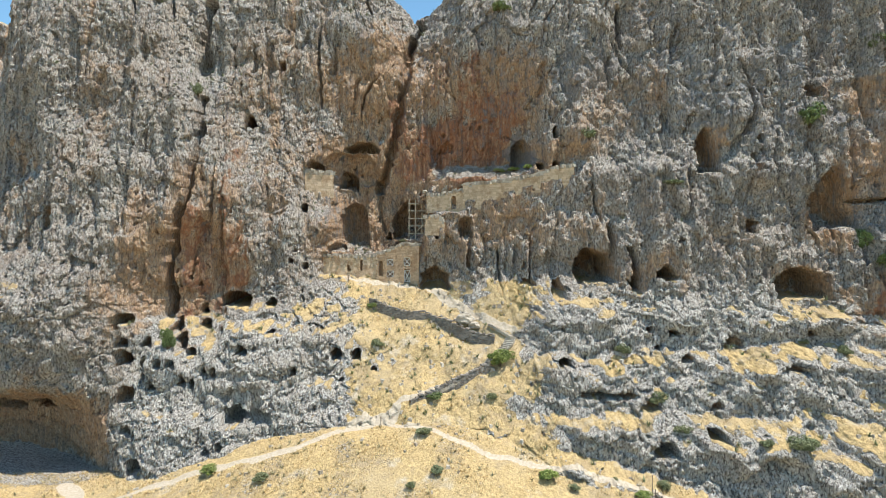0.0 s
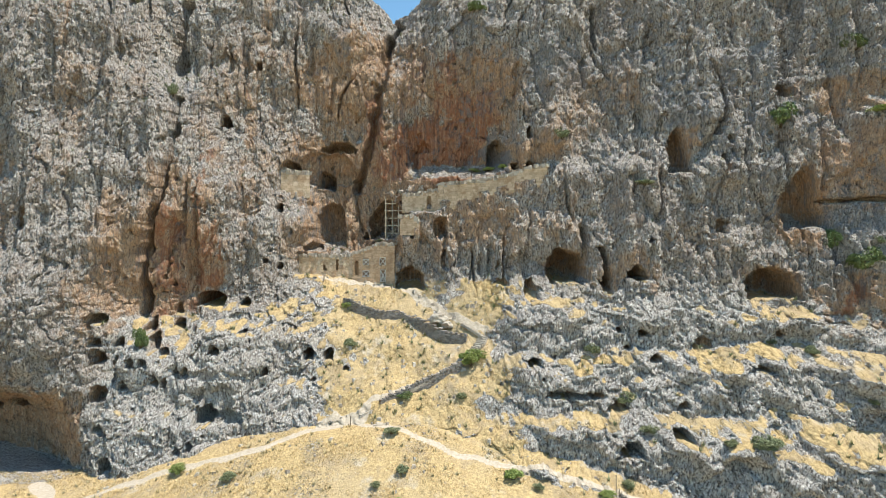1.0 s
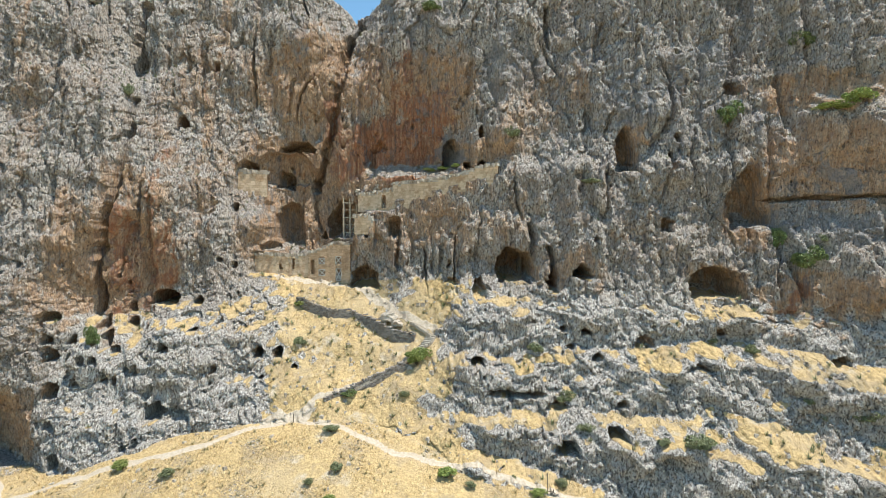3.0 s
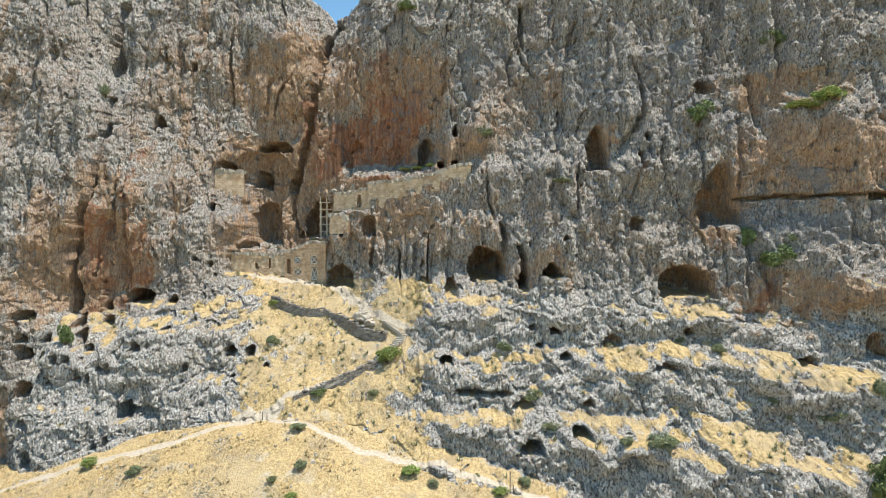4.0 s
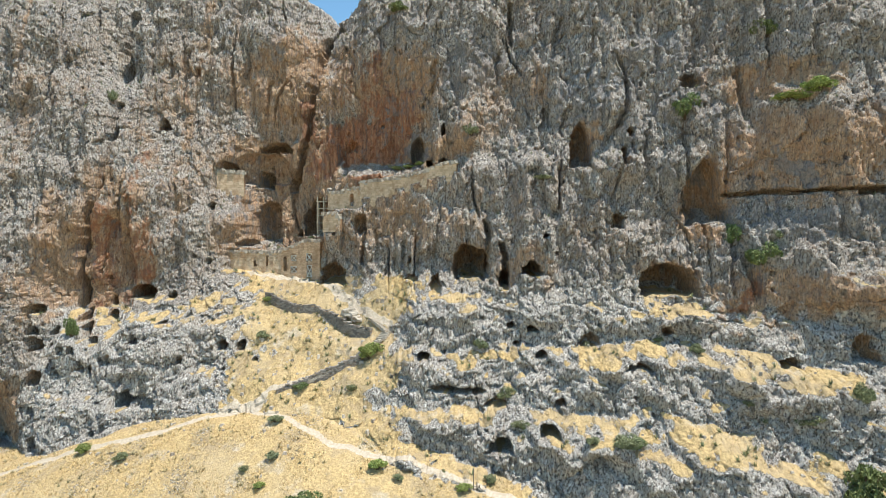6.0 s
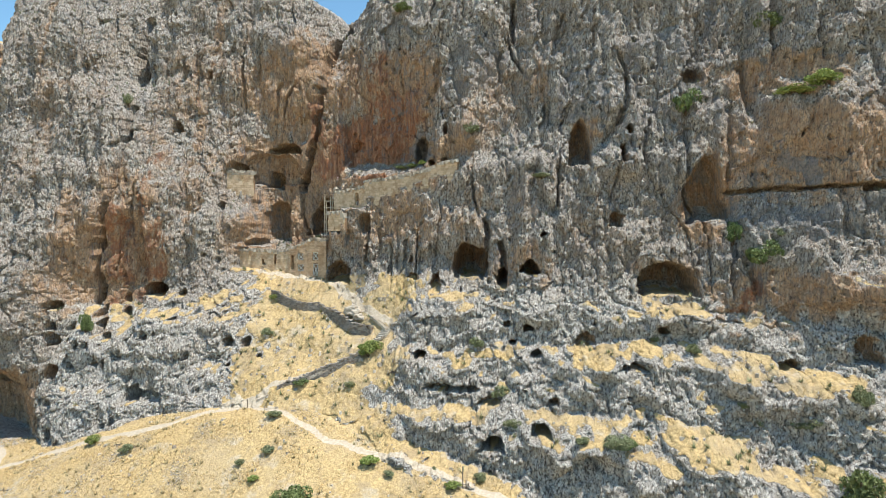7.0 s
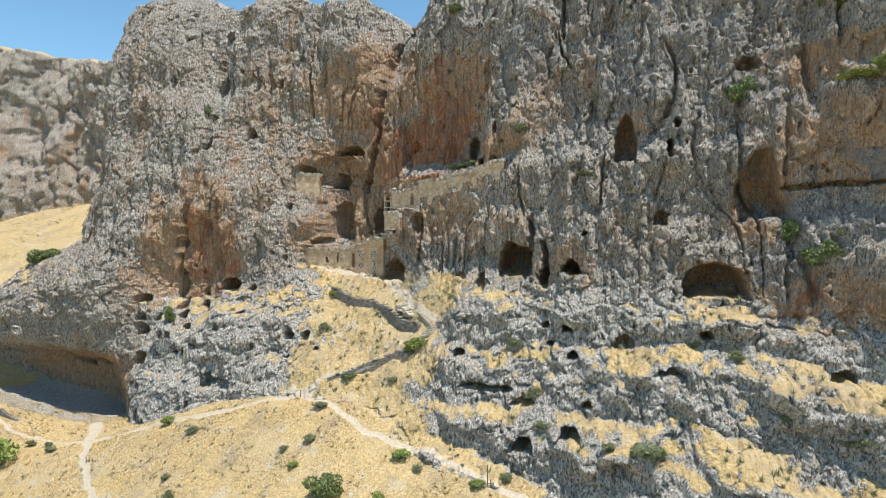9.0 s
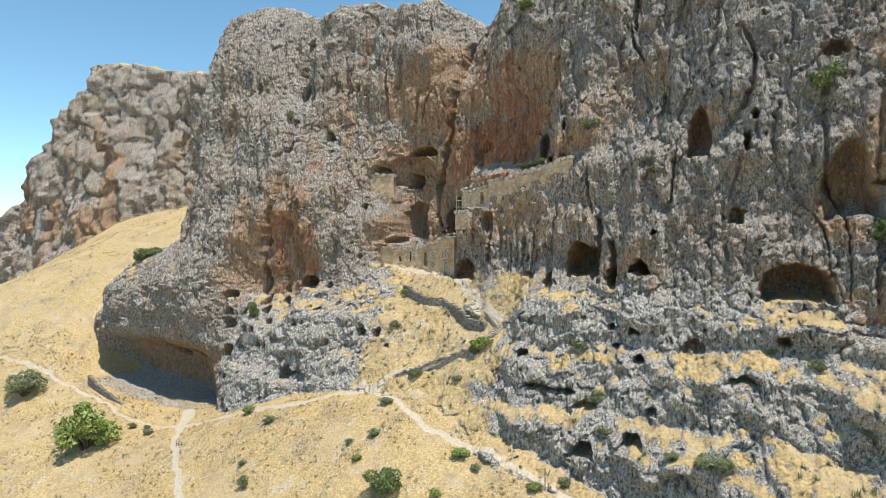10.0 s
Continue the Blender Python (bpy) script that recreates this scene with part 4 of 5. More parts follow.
def masonry(name, label, start, end, foot, crown, thickness, openings=(), course=0.46, block=0.8, mat=None, broken=0.22):
    """A wall of coursed blocks along a level line. foot and crown: pairs of metres along it and height.
    openings: (from, to, lowest, highest) along the wall."""
    wall = tagged(new(name), label, "wall")
    s0, s1 = np.array(start, float), np.array(end, float)
    length = float(np.linalg.norm(s1 - s0))
    along = (s1 - s0) / length
    across = np.array([-along[1], along[0]])
    wall.location = (*(s0 + s1) / 2, foot[0][1])
    base = np.array(wall.location)
    fs, fz = np.array(foot, float).T
    cs, cz = np.array(crown, float).T
    blocks, caps, fill = [], [], []
    skin = 0.95 if openings else 0.06

    def is_open(a, b, lo, hi):
        return any(b > o[0] and a < o[1] and hi > o[2] and lo < o[3] for o in openings)

    z, row = min(fz), 0
    while z < max(cz):
        h = course * rng.uniform(0.85, 1.15)
        a = -block * rng.random()
        while a < length:
            b = a + block * rng.uniform(0.6, 1.35)
            lo, hi = max(a, 0), min(b, length)
            mid = (lo + hi) / 2
            if hi - lo > 0.12 and z > np.interp(mid, fs, fz) - h:
                limit = np.interp(mid, cs, cz) + broken * rng.uniform(-1, 1)
                for o in openings:
                    if lo < o[0] < hi and z + h > o[2] and z < o[3]:
                        hi = o[0]
                    if lo < o[1] < hi and z + h > o[2] and z < o[3]:
                        lo = o[1]
                if hi - lo > 0.1 and z + h < limit and not is_open(lo + 0.02, hi - 0.02, z + 0.05, z + h - 0.05):
                    p = s0 + along * (lo + 0.015) - across * rng.uniform(0, 0.05)
                    high = z + h > limit - 1.2 * course
                    (caps if high and broken > 0.1 else blocks).append(box(p - base[:2], along, across, hi - lo - 0.03, max(thickness, skin + 0.1), z - base[2] + 0.012, z + h - 0.012 - base[2], 0.018))
            a = b
        z += h
    step = 0.5
    for a in np.arange(0, length, step):
        b = min(a + step, length)
        lo, hi = np.interp(a, fs, fz), np.interp((a + b) / 2, cs, cz) - 0.5
        fill.append(box(s0 + along * a + across * skin - base[:2], along, across, b - a, thickness - 0.08, lo - base[2], hi - base[2]))
    part("core", bricks("core", fill, mortar), wall)
    part("stonework", bricks("stonework", blocks, mat or ashlar), wall, kind="stuff")
    heap = []
    for _ in range(int(length * 16)):
        a, k = rng.uniform(0, length), rng.uniform(0.12, 0.34)
        q = s0 + along * a + across * rng.uniform(0, thickness) - base[:2]
        ang = rng.uniform(0, 6.28)
        top = np.interp(a, cs, cz) - 0.5 + rng.uniform(-0.25, 0.3) - base[2]
        heap.append(box(q, (math.cos(ang), math.sin(ang)), (-math.sin(ang), math.cos(ang)), 2 * k, 1.6 * k, top - 0.2, top + k, 0.3 * k))
    part("rubble", bricks("rubble", heap, rubble), wall, "loose stones along the top", kind="stuff")
    if caps:
        part("broken_top", bricks("broken_top", caps, rubble), wall, "crumbled pale stones", kind="stuff")
    return wall, along, across


# ---- the cave fortress ----
low_wall, way, inward = masonry(
    "fortress_wall", "tan coursed-stone fortress wall with a crumbled top across the cave mouth", (-20.6, 138.6), (-9.2, 140.0),
    [(0, 28.6), (11.5, 28.8)], [(0, 34.0), (4, 34.1), (9, 33.8), (11.5, 34.2)], 1.0,
    [(5.2, 5.7, 30.6, 31.5), (8.0, 8.45, 30.6, 32.4)], 0.42, 0.7)
gate_wall, way, inward = masonry(
    "fortress_gatehouse", "brown stone gatehouse wall with an arched door and cross-barred windows", (-9.2, 139.7), (0.2, 138.4),
    [(0, 27.0), (9.5, 25.5)], [(0, 34.3), (3, 35.2), (6, 36.6), (9.5, 36.4)], 1.3,
    [(0.55, 1.45, 29.3, 31.9), (0.7, 1.3, 31.9, 32.3), (2.35, 3.75, 31.5, 32.8), (2.3, 3.85, 28.9, 30.3), (6.1, 7.5, 31.5, 33.2), (6.2, 7.5, 27.9, 30.5)],
    0.30, 0.5, mat=brown_block)
masonry("fortress_tower_wall", "tan block wall of a ruined room on the cliff", (-25.0, 141.3), (-18.8, 142.3), [(0, 46.4), (6.2, 46.4)],
        [(0, 52.8), (6.2, 52.4)], 1.2, (), 0.5, 0.9)
masonry("fortress_terrace_wall", "long tan ashlar terrace wall above a rock spur", (15.0, 134.0), (31.5, 127.4), [(0, 45.5), (18.3, 48.3)],
        [(0, 49.6), (7, 50.3), (11, 51.0), (14, 52.2), (18.3, 52.6)], 1.0, (), 0.44, 0.8, broken=0.2)
masonry("fortress_bastion", "square tan stone bastion at a terrace's corner", (9.6, 136.7), (15.2, 134.0), [(0, 43.5), (6.8, 43.5)],
        [(0, 49.4), (6.8, 49.7)], 2.2, (), 0.48, 0.8)
masonry("fortress_room_wall", "pale stone wall with an arched doorway over the courtyard", (1.8, 139.4), (10.0, 136.7), [(0, 43.2), (8.9, 42.6)],
        [(0, 47.4), (3, 47.2), (5, 47.9), (8.9, 48.2)], 1.2, [(5.6, 6.7, 43.9, 45.9), (5.75, 6.55, 45.9, 46.3)], 0.4, 0.6)
masonry("fortress_pier", "broken stone pier on a rock knob", (1.4, 136.4), (5.6, 135.2), [(0, 38.0), (4.4, 38.0)], [(0, 42.2), (2.5, 42.7), (4.4, 41.2)], 2.0, (), 0.5, 1.0)


def plain_material(name, dark, pale, scale=6.0, rough=0.8, metal=0.0):
    m = Nodes(name)
    m.bsdf.inputs["Metallic"].default_value = metal
    return m.done(m.mix(m.noise(scale, 4, 0.6), dark, pale), rough, m.noise(scale * 5, 3), 0.02, 0.5)


pale_pole = plain_material("weathered_pale_pole", (0.50, 0.43, 0.32), (0.68, 0.61, 0.48))
white_lattice = plain_material("whitewashed_lath", (0.62, 0.60, 0.55), (0.78, 0.76, 0.70))
rust = plain_material("rusty_steel", (0.12, 0.08, 0.06), (0.24, 0.17, 0.13), 9, 0.7, 0.4)


def lattice_window(s, z, w, h):
    """Crossed laths that close an opening of the gatehouse."""
    c = np.array([-9.2, 139.7]) + way * s + inward * 0.28
    win = tagged(new("lattice_window"), "white crossed laths in a dark square gatehouse opening", "window", "gatehouse windows")
    win.location = (*c, z)
    a = np.array([*way, 0])
    k = 0.07
    lines = {"lath": [(-w, -h, w, h), (-w, h, w, -h)], "frame_rail": [(-w, -h, w, -h), (-w, h, w, h)], "frame_stile": [(-w, -h, -w, h), (w, -h, w, h)]}
    for name, rows in lines.items():
        for x0, z0, x1, z1 in rows:
            part(name, bricks(name, [beam(a * x0 / 2 + (0, 0, z0 / 2), a * x1 / 2 + (0, 0, z1 / 2), k)], white_lattice), win)


lattice_window(3.05, 32.15, 1.35, 1.25)
lattice_window(3.07, 29.6, 1.5, 1.35)
lattice_window(6.8, 32.35, 1.35, 1.65)
lattice_window(6.85, 29.2, 1.25, 2.5)


def scaffold():
    ob = tagged(new("scaffold"), "pale pole scaffold of three bays beneath the rock arch", "scaffold")
    base = np.array([-2.1, 144.6, 37.0])
    ob.location = base
    for x in (0, 1.47, 2.93, 4.4):
        for y in (0, 1.3):
            part("upright", bricks("upright", [beam((x, y, -1.0), (x, y, 9.4 if y == 0 else 8.2), 0.085)], pale_pole), ob)
    for k, z in enumerate((1.6, 3.3, 5.0, 6.7, 8.3)):
        for y in (0, 1.3):
            part("ledger", bricks("ledger", [beam((-0.3, y - 0.09, z), (4.7, y - 0.09, z), 0.075)], pale_pole), ob)
        for x in (0, 1.47, 2.93, 4.4):
            part("transom", bricks("transom", [beam((x, -0.1, z + 0.1), (x, 1.4, z + 0.1), 0.06)], pale_pole), ob)
    part("brace", bricks("brace", [beam((0, -0.16, 0), (4.4, -0.16, 5.0), 0.05)], pale_pole), ob)


scaffold()


def railing(points, height=1.0):
    ob = tagged(new("railing"), "thin dark steel handrail along a ledge", "railing")
    pts = np.array(points, float)
    ob.location = pts[0]
    for p in pts:
        part("post", bricks("post", [beam(p - pts[0] - (0, 0, 0.4), p - pts[0] + (0, 0, height), 0.035)], rust), ob)
    for h in (0.5, height):
        part("rail", bricks("rail", [beam(a - pts[0] + (0, 0, h), b - pts[0] + (0, 0, h), 0.03) for a, b in zip(pts[:-1], pts[1:])], rust), ob)


railing([(12.6, 138.3, 50.2), (14.6, 137.2, 50.6), (16.8, 136.5, 51.0), (19.0, 135.8, 51.2)])
railing([(-8.0, 141.5, 34.4), (-6.0, 141.6, 35.3), (-4.0, 141.4, 36.3), (-2.0, 141.2, 37.0)])


# ---- the stair and its walls ----
def dry_wall(name, label, line, height, thickness):
    """A dry-stone wall; line: x, y and the height of its top."""
    ob = tagged(new(name), label, "wall")
    line = np.array(line, float)
    ob.location = line[0] - (0, 0, height)
    base, blocks, fill = np.array(ob.location), [], []
    for p, q in zip(line[:-1], line[1:]):
        d = (q - p)[:2]
        length = float(np.hypot(*d))
        along = d / length
        across = np.array([-along[1], along[0]])
        z = -height
        while z < 0.05:
            h, a = rng.uniform(0.24, 0.38), 0.0
            while a < length:
                w = min(rng.uniform(0.3, 0.75), length - a + 0.05)
                top = p[2] + (q[2] - p[2]) * a / length + z + (rng.uniform(-0.25, 0.2) if z > -0.35 else 0)
                s = p[:2] + along * a - across * rng.uniform(0.0, 0.13)
                blocks.append(box(s - base[:2], along, across, w - 0.02, thickness, top - base[2], top + h - 0.02 - base[2], 0.04))
                a += w
            z += h
        fill.append(box(p[:2] + across * 0.1 - base[:2], along, across, length, thickness, min(p[2], q[2]) - height - base[2], min(p[2], q[2]) - 0.1 - base[2]))
    part("core", bricks("core", fill, mortar), ob)
    part("stonework", bricks("stonework", blocks, drystone), ob, kind="stuff")
    return ob


dry_wall("retaining_wall", "shaded grey dry-stone retaining wall below a stair", [(-1.2, 113.4, 8.4), (4.6, 115.6, 10.6), (10.6, 117.0, 12.9), (13.8, 117.9, 14.6)], 2.0, 0.8)
dry_wall("retaining_wall", "dark winding dry-stone wall holding up a grassy knoll",
         [(-10.2, 132.2, 24.6), (-7.0, 131.0, 23.4), (-3.1, 129.7, 22.4), (1.6, 129.4, 22.2), (4.2, 128.2, 21.4), (6.8, 126.6, 20.4), (10.6, 123.9, 18.9), (14.7, 122.4, 18.3)], 2.3, 0.9)
dry_wall("retaining_wall", "low tan dry-stone wall beside the footpath", [(-100.2, 114.6, -2.0), (-94.6, 113.6, -4.0), (-88, 112.9, -6.0), (-83.5, 112.8, -7.4)], 2.0, 0.8)


def stair():
    ob = tagged(new("staircase"), "long rough limestone stair climbing the grassy hill", "stairs")
    line = np.array([(-5.0, 113.6, 5.6), (4.3, 116.4, 9.6), (12.2, 118.6, 13.4), (17.2, 121.0, 17.0), (18.2, 122.6, 18.3), (14.5, 125.6, 20.4)])
    ob.location = line[0]
    gaps = np.linalg.norm(np.diff(line[:, :2], axis=0), axis=1)
    dist = np.concatenate([[0], np.cumsum(gaps)])
    count = int((line[-1, 2] - line[0, 2]) / 0.2)
    tread = None
    for k in range(count):
        s = dist[-1] * (k + 0.5) / count
        p = np.array([np.interp(s, dist, line[:, c]) for c in range(3)])
        q = np.array([np.interp(min(s + 0.3, dist[-1]), dist, line[:, c]) for c in range(3)]) - p
        if tread is None:
            tread = bricks("step", [box((-0.28, -1.0), (1, 0), (0, 1), 0.56, 2.0, -0.5, 0.0, 0.05)], rubble)
        st = part("step", tread, ob)
        st.matrix_basis = pose(*(p - line[0] + (rng.uniform(-0.08, 0.08), 0, 0.22)), 0, 0, math.degrees(math.atan2(q[1], q[0])) + rng.uniform(-5, 5) if np.hypot(q[0], q[1]) > 0.01 else 0)


stair()


# ---- rocks ----
def rock_mesh(name, seed, flat=0.7):
    bm = bmesh.new()
    bmesh.ops.create_icosphere(bm, subdivisions=3, radius=1.0)
    for v in bm.verts:
        c = v.co.normalized()
        r = 1 + 0.5 * noise.noise(c * 1.4 + Vector((seed, 0, 0))) + 0.16 * noise.noise(c * 4 + Vector((0, seed, 0)))
        f = max(abs(c.x), abs(c.y), abs(c.z))
        v.co = Vector((c.x, c.y, c.z * flat)) * r * (0.75 + 0.25 / f)
    me = bpy.data.meshes.new(name)
    bm.to_mesh(me)
    bm.free()
    me.materials.append(rubble)
    return me


def boulder(x, y, z, size, seed, label):
    ob = tagged(new("boulder", rock_mesh("boulder", seed)), label, "boulder")
    ob.matrix_basis = pose(x, y, z + 0.25 * size, 0, 0, seed * 70) @ Matrix.Scale(size, 4)


boulder(9.6, 127.6, 20.9, 1.5, 1, "grey limestone boulder beside the upper path")
boulder(11.2, 126.2, 19.8, 1.1, 2, "pale rounded boulder beside the upper path")
boulder(6.2, 140.6, 48.2, 1.0, 3, "pale boulder on the fortress terrace")
boulder(1.5, 141.9, 47.6, 0.6, 4, "small pale stone on the fortress ledge")

# ---- posts by the paths ----
grey_wood = plain_material("grey_post_wood", (0.14, 0.115, 0.09), (0.27, 0.23, 0.18))


def marker(x, y, height, label, arms):
    z = float(ground_height(np.array(x), np.array(y)))
    ob = tagged(new("marker_post"), label, "post")
    ob.location = (x, y, z)
    for dx, h in ((0, height), *arms):
        part("post", bricks("post", [beam((dx, 0, -0.3), (dx, 0, h), 0.06)], grey_wood), ob)
    if arms:
        part("rail", bricks("rail", [beam((0, 0, 0.6), (arms[-1][0], 0, 0.6), 0.04)], grey_wood), ob)


marker(35.9, 95.9, 3.4, "thin tall bare pole with two short stakes by the path", ((0.5, 1.3), (0.9, 0.9)))
marker(-6.4, 112.0, 1.6, "slim grey signpost stake where the paths meet", ())
marker(-46.7, 98.5, 1.3, "small grey wooden barrier beside the footpath", ((0.8, 1.2), (1.6, 1.1), (2.4, 0.8)))


# ---- shrubs ----
def leaf_material(name, dark, pale):
    m = Nodes(name)
    m.bsdf.inputs["Roughness"].default_value = 0.6
    col = m.mix(m.island(), dark, pale)
    col = m.mix(m.math("MULTIPLY", m.each(), 0.35), col, (0.16, 0.15, 0.055))
    return m.done(col, 0.6)


fresh_leaf = leaf_material("fresh_green_leaf", (0.15, 0.21, 0.05), (0.36, 0.43, 0.14))
dark_leaf = leaf_material("dark_green_leaf", (0.075, 0.115, 0.045), (0.20, 0.26, 0.10))
sage_leaf = leaf_material("grey_green_leaf", (0.13, 0.155, 0.08), (0.30, 0.33, 0.19))
twig = plain_material("brown_twig", (0.07, 0.05, 0.035), (0.15, 0.115, 0.08))


def leaves(centres, size, spread_by, seed):
    """Many small pointed leaves round given centres: arrays of corners and faces."""
    r = np.random.default_rng(seed)
    n = len(centres)
    d = r.normal(size=(n, 3))
    d /= np.linalg.norm(d, axis=1)[:, None]
    e = np.cross(d, r.normal(size=(n, 3)))
    e /= np.linalg.norm(e, axis=1)[:, None]
    s = size * r.uniform(0.6, 1.4, (n, 1))
    v = np.stack([centres - d * s, centres + e * s * spread_by, centres + d * s, centres - e * s * spread_by], 1)
    return v.reshape(-1, 3), np.arange(4 * n).reshape(-1, 4)


def shrub_meshes(seed, leafy, count=1500, size=0.06):
    """A shrub about one metre across: its stems and its crown of leaves, with lobes and gaps."""
    r = np.random.default_rng(seed)
    stems, lobes = [], []
    for k in range(14):
        a, lean = 2.4 * k + r.uniform(-0.4, 0.4), 0.04 + 0.40 * (k / 14) ** 0.6
        tip = np.array([lean * math.cos(a), lean * math.sin(a), r.uniform(0.22, 0.72) * (1 - 0.6 * lean)])
        knee = tip * (0.45, 0.45, 0.5) + r.normal(0, 0.03, 3)
        stems += [beam((0, 0, -0.12), knee, 0.018), beam(knee, tip, 0.010)]
        lobes.append((tip, r.uniform(0.12, 0.24)))
    per = count // len(lobes)
    spots = []
    for tip, rad in lobes:
        d = r.normal(size=(per, 3))
        d /= np.linalg.norm(d, axis=1)[:, None]
        spots.append(tip + d * (rad * r.uniform(0.55, 1.1, (per, 1)) ** 0.6) * (1.15, 1.15, 0.85))
    v, f = leaves(np.concatenate(spots), size, 0.5, seed + 1)
    v[:, 2] = np.maximum(v[:, 2], -0.02)
    return bricks("trunk", stems, twig), mesh_from("crown", v, f, leafy, smooth=False)


shrub_kinds = {}
for key, mat, label in (("fresh", fresh_leaf, "bright green leafy shrub"), ("dark", dark_leaf, "dark green shrub rooted in the rock"), ("sage", sage_leaf, "grey-green low shrub")):
    shrub_kinds[key] = [(shrub_meshes(20 + 10 * k + len(key), mat, 3400, 0.042), label) for k in range(3)]
shrub_count = [0]


def shrub(kind, x, y, z, wide, high, label=""):
    (stems, crown), text = shrub_kinds[kind][shrub_count[0] % 3]
    shrub_count[0] += 1
    ob = tagged(new("shrub"), label or text + " in the dry grass", "shrub", "shrubs")
    turn = rng.uniform(0, 360)
    ob.matrix_basis = pose(x, y, z, 0, 0, turn) @ Matrix.Diagonal((wide, wide, high * 1.15, 1))
    part("trunk", stems, ob), part("crown", crown, ob)


def on_ground(kind, x, y, wide, high, label=""):
    shrub(kind, x, y, float(ground_height(np.array(x), np.array(y))), wide, high, label)


def on_rock(kind, x, z, wide, high, label=""):
    y = surface_depth(x, z)
    shrub(kind, x, y + 0.15 * wide, z, wide, high, label or shrub_kinds[kind][0][1] + (" on a rock ledge" if kind != "dark" else " on the cliff"))


on_rock("fresh", 15.6, 13.4, 4.6, 3.6, "bright green shrub beside the stair")
on_rock("dark", 80.3, 34.6, 4.4, 4.6)
on_rock("dark", 84.1, 31.0, 5.6, 5.2)
on_rock("fresh", 93.0, 60.2, 4.8, 3.6)
on_rock("fresh", 89.3, 59.8, 5.4, 1.8)
on_rock("dark", 74.0, 57.6, 5.8, 5.8)
on_rock("dark", 87.6, 72.8, 4.4, 4.0)
on_rock("dark", 18.0, 86.4, 3.8, 2.9)
on_rock("sage", 34.4, 57.2, 3.0, 3.0)
on_rock("sage", 58.8, 4.6, 4.0, 2.6)
on_rock("dark", 60.4, 4.2, 2.8, 2.2)
on_rock("sage", 43.4, 5.2, 2.6, 1.8)
on_rock("sage", 85.6, 8.6, 4.2, 2.6)
on_rock("dark", 88.5, -1.0, 5.4, 7.4)
on_rock("sage", 91.4, 12.6, 2.6, 3.4)
on_rock("fresh", -9.4, 22.6, 2.3, 1.8)
on_rock("sage", 41.0, 8.8, 3.0, 2.4)
on_rock("dark", 3.0, 8.2, 3.0, 1.5)
on_rock("dark", -47.4, 16.2, 2.2, 5.0, "dark creeper hanging over a rock-cut cave")
on_rock("sage", 72.0, 17.5, 2.2, 1.8)
on_rock("sage", 36.7, 16.5, 2.6, 2.2)
on_rock("sage", 13.1, 8.6, 1.8, 1.4)
on_rock("sage", -8.0, 16.0, 2.5, 1.8)
on_rock("sage", 53.9, 4.9, 2.0, 1.5)
on_rock("sage", 86.6, 36.4, 1.9, 1.7)
on_rock("sage", -45.9, 67.0, 1.8, 3.0)
on_rock("sage", 66.5, 18.9, 1.6, 1.1)
on_rock("sage", 77.2, 11.0, 1.5, 1.1)
on_rock("sage", 48.4, 47.3, 3.3, 1.2)
on_rock("sage", -3.3, 36.4, 2.2, 1.2)
on_rock("fresh", 17.6, 51.6, 2.6, 1.2)
on_rock("fresh", 20.6, 51.9, 2.8, 1.1)
on_rock("fresh", 23.4, 52.3, 2.4, 1.0)
on_rock("dark", -98.2, 28.8, 8.0, 5.6, "dense dark green bush on a rock shelf")
on_ground("fresh", -74.9, 97.4, 12, 12, "large round green bush on the dry slope")
on_ground("sage", -109.3, 103.2, 8.4, 7.0, "spreading dull green bush below the footpath")
on_ground("dark", 11.2, 89.4, 5.6, 4.6, "dark green bush in the dry grass")
on_ground("sage", -17.1, 87.7, 1.8, 2.5)
on_ground("sage", 3.2, 99.0, 1.9, 1.4)
on_ground("fresh", 20.5, 98.4, 2.9, 1.8)
on_ground("sage", 24.2, 96.6, 1.6, 1.1)
on_ground("sage", 1.1, 106.5, 2.4, 1.4)
on_ground("fresh", -34.8, 107.5, 2.6, 2.0)
on_ground("sage", -25.2, 103.4, 2.4, 1.5)
on_ground("sage", 38.6, 97.3, 1.2, 1.0)
on_ground("fresh", 34.4, 95.4, 2.4, 1.4)
on_ground("sage", -0.9, 97.1, 1.4, 1.0)
on_ground("sage", 31.2, 98.6, 1.0, 0.9)
on_ground("sage", -63.6, 104.8, 2.1, 1.5)
on_ground("sage", -70.5, 106.0, 2.0, 1.3)
on_ground("sage", -66.0, 106.5, 1.6, 1.1)
on_ground("fresh", 2.7, 94.3, 1.7, 1.2)
on_ground("sage", -21.8, 92.2, 1.5, 1.2)
on_ground("fresh", 19.9, 90.6, 1.8, 1.3)
on_ground("sage", 38.4, 98.0, 1.8, 1.3)


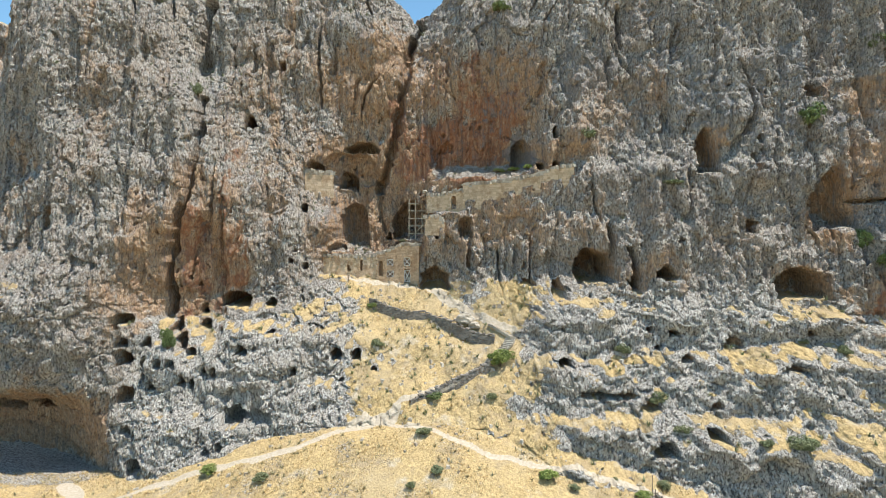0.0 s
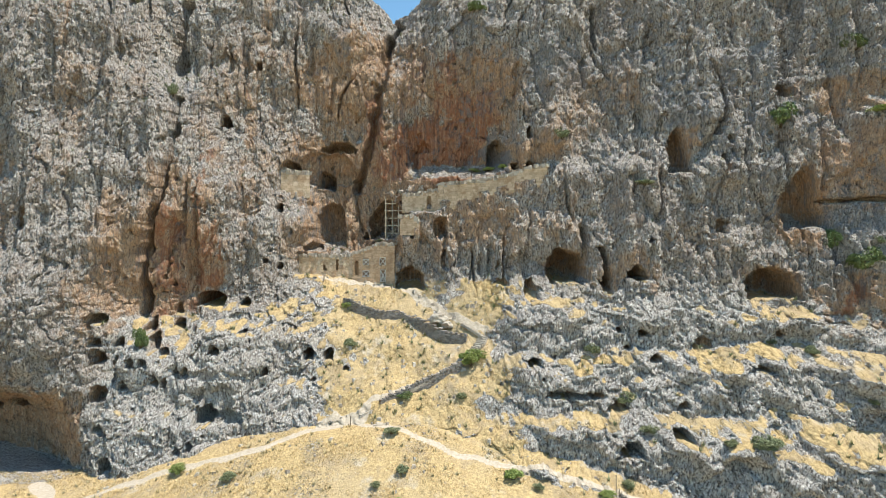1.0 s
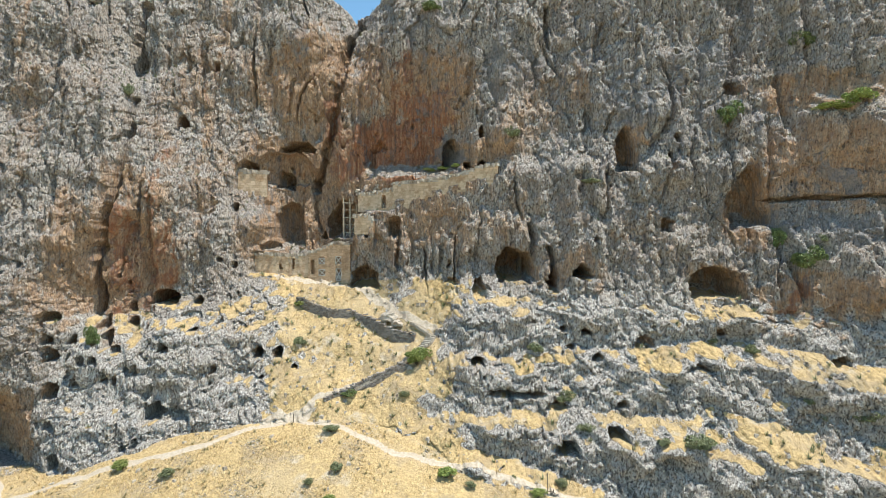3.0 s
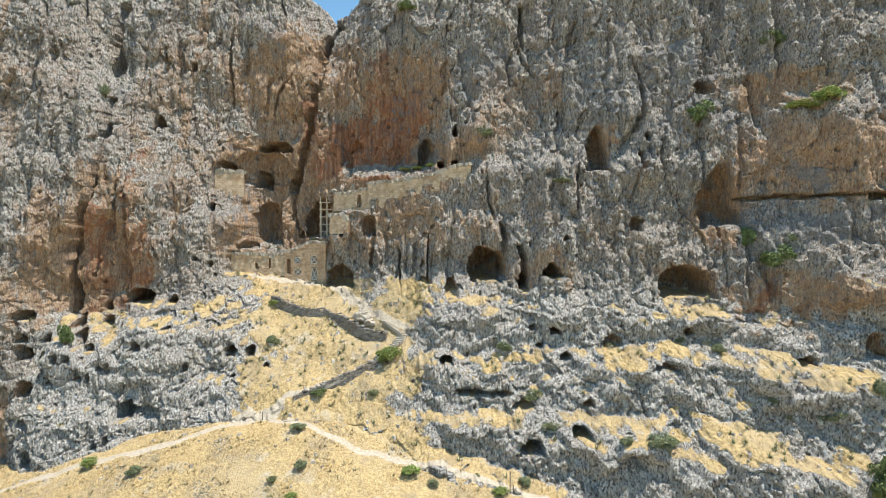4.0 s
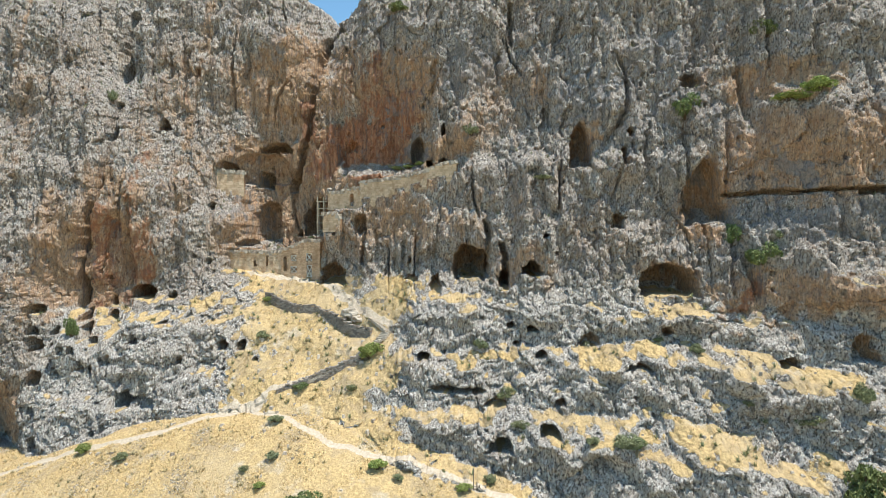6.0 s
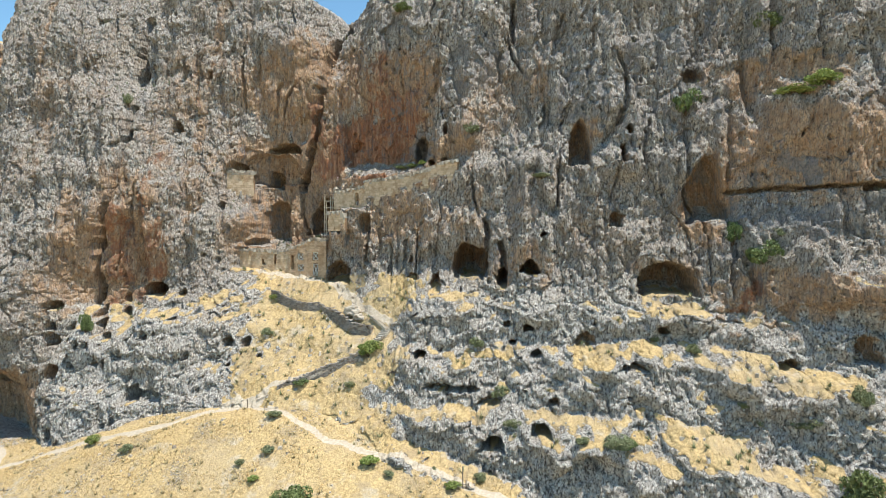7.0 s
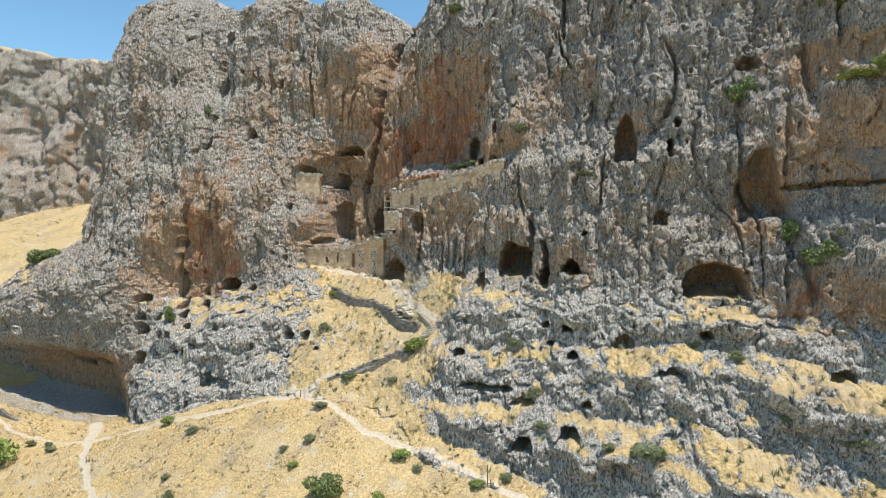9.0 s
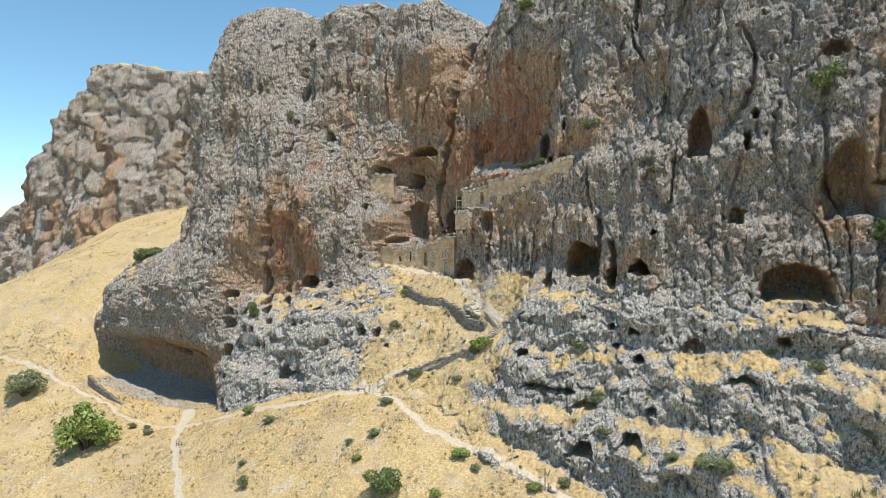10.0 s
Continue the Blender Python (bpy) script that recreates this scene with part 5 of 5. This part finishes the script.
# ---- dry grass, scrub and loose stones, too many to count ----
def tufts(name, label, spots, tall, blades, mat, seed):
    r = np.random.default_rng(seed)
    n = len(spots)
    verts = []
    for _ in range(blades):
        a = r.uniform(0, 6.28, n)
        side = np.stack([np.cos(a), np.sin(a), 0 * a], 1)
        lean = np.stack([np.cos(a + 1.6), np.sin(a + 1.6), 0 * a], 1) * r.uniform(-1.6, 1.6, (n, 1))
        h = tall * r.uniform(0.5, 1.3, (n, 1))
        w = 0.09 * h
        foot = spots + side * r.uniform(-0.25, 0.25, (n, 1)) * tall - (0, 0, 0.05)
        verts.append(np.stack([foot - side * w, foot + side * w, foot + (lean + (0, 0, 1.0)) * h], 1))
    v = np.concatenate(verts).reshape(-1, 3)
    ob = new(name, mesh_from(name, v, np.arange(len(v)).reshape(-1, 3), mat, smooth=False))
    return tagged(ob, label, "grass", kind="stuff")


straw = leaf_material("dry_straw", (0.52, 0.38, 0.18), (0.76, 0.60, 0.34))
scrub_leaf = leaf_material("brown_green_scrub", (0.27, 0.235, 0.13), (0.42, 0.38, 0.235))

pool = np.stack([rng.uniform(-140, 60, 90000), rng.uniform(78, 122, 90000)], 1)
keep = fbm(pool[:, 0] / 5, pool[:, 1] / 5, 0, 3, 200) + rng.uniform(-0.5, 0.5, len(pool)) > 0.02
keep &= trail_mask(pool[:, 0], pool[:, 1]) < 0.25
keep &= pool[:, 1] < plan(pool[:, 0], land(pool[:, 0], pool[:, 1])) - 0.5
pool = pool[keep]
low_spots = np.column_stack([pool, ground_height(pool[:, 0], pool[:, 1])])
gully = np.stack([rng.uniform(-240, -112, 26000), rng.uniform(108, 200, 26000)], 1)
gully = gully[fbm(gully[:, 0] / 6, gully[:, 1] / 6, 0, 3, 207) + rng.uniform(-0.4, 0.4, len(gully)) > 0.0]
low_spots = np.concatenate([low_spots, np.column_stack([gully, ground_height(gully[:, 0], gully[:, 1])])])
tufts("dry_grass", "knee-high golden dry grass on the slope", low_spots, 0.38, 5, straw, 201)
tufts("low_scrub", "scattered brown-green thorny scrub", low_spots[rng.random(len(low_spots)) < 0.02], 0.6, 16, scrub_leaf, 202)

sel = (cliff_grass > 0.55) & (rng.random(cliff_grass.shape) < 0.16) & (kinds["trail"] < 0.3)
sel &= (cliff_points[..., 2] < 36) & (fbm(cliff_points[..., 0] / 3, cliff_points[..., 1] / 3, cliff_points[..., 2] / 3, 2, 203) > -0.25)
high_spots = cliff_points[sel]
tufts("ledge_grass", "golden dry grass tufts on rock ledges", high_spots, 0.38, 5, straw, 204)
tufts("ledge_scrub", "grey-green scrub between the rocks", high_spots[rng.random(len(high_spots)) < 0.03], 0.8, 16, sage_leaf, 205)


sel = (cliff_points[..., 2] > 32) & (cliff_points[..., 2] < 100) & (slope > 0.42) & (rng.random(slope.shape) < 0.012)
sel &= (cliff_points[..., 0] > -100) & (fbm(cliff_points[..., 0] / 8, 0, cliff_points[..., 2] / 8, 2, 208) > 0.0)
tufts("cliff_scrub", "small grey-green scrub tufts in the cliff's cracks", cliff_points[sel], 0.55, 14, sage_leaf, 209)


def loose_stones(name, label, spots, seed):
    r = np.random.default_rng(seed)
    n = len(spots)
    s = r.uniform(0.1, 0.42, (n, 1, 1)) * r.uniform(0.6, 1.2, (n, 1, 3))
    unit = np.array([(-1, -1, -1), (1, -1, -1), (1, 1, -1), (-1, 1, -1), (-0.7, -0.7, 0.8), (0.7, -0.7, 0.8), (0.7, 0.7, 0.8), (-0.7, 0.7, 0.8)])
    a = r.uniform(0, 6.28, n)
    c, d = np.cos(a), np.sin(a)
    v = unit[None] * s * (1 + r.uniform(-0.25, 0.25, (n, 8, 3)))
    v = np.stack([v[..., 0] * c[:, None] - v[..., 1] * d[:, None], v[..., 0] * d[:, None] + v[..., 1] * c[:, None], v[..., 2]], -1)
    return tagged(new(name, bricks(name, v + spots[:, None], rubble)), label, "stones", kind="stuff")


pick = rng.random(len(low_spots)) < 0.012
more = cliff_points[(cliff_grass > 0.4) & (cliff_points[..., 2] < 34) & (rng.random(cliff_grass.shape) < 0.012)]
more = more[rng.random(len(more)) < 0.7]
loose_stones("loose_stones", "scattered pale limestone rubble", np.concatenate([low_spots[pick], more]), 206)
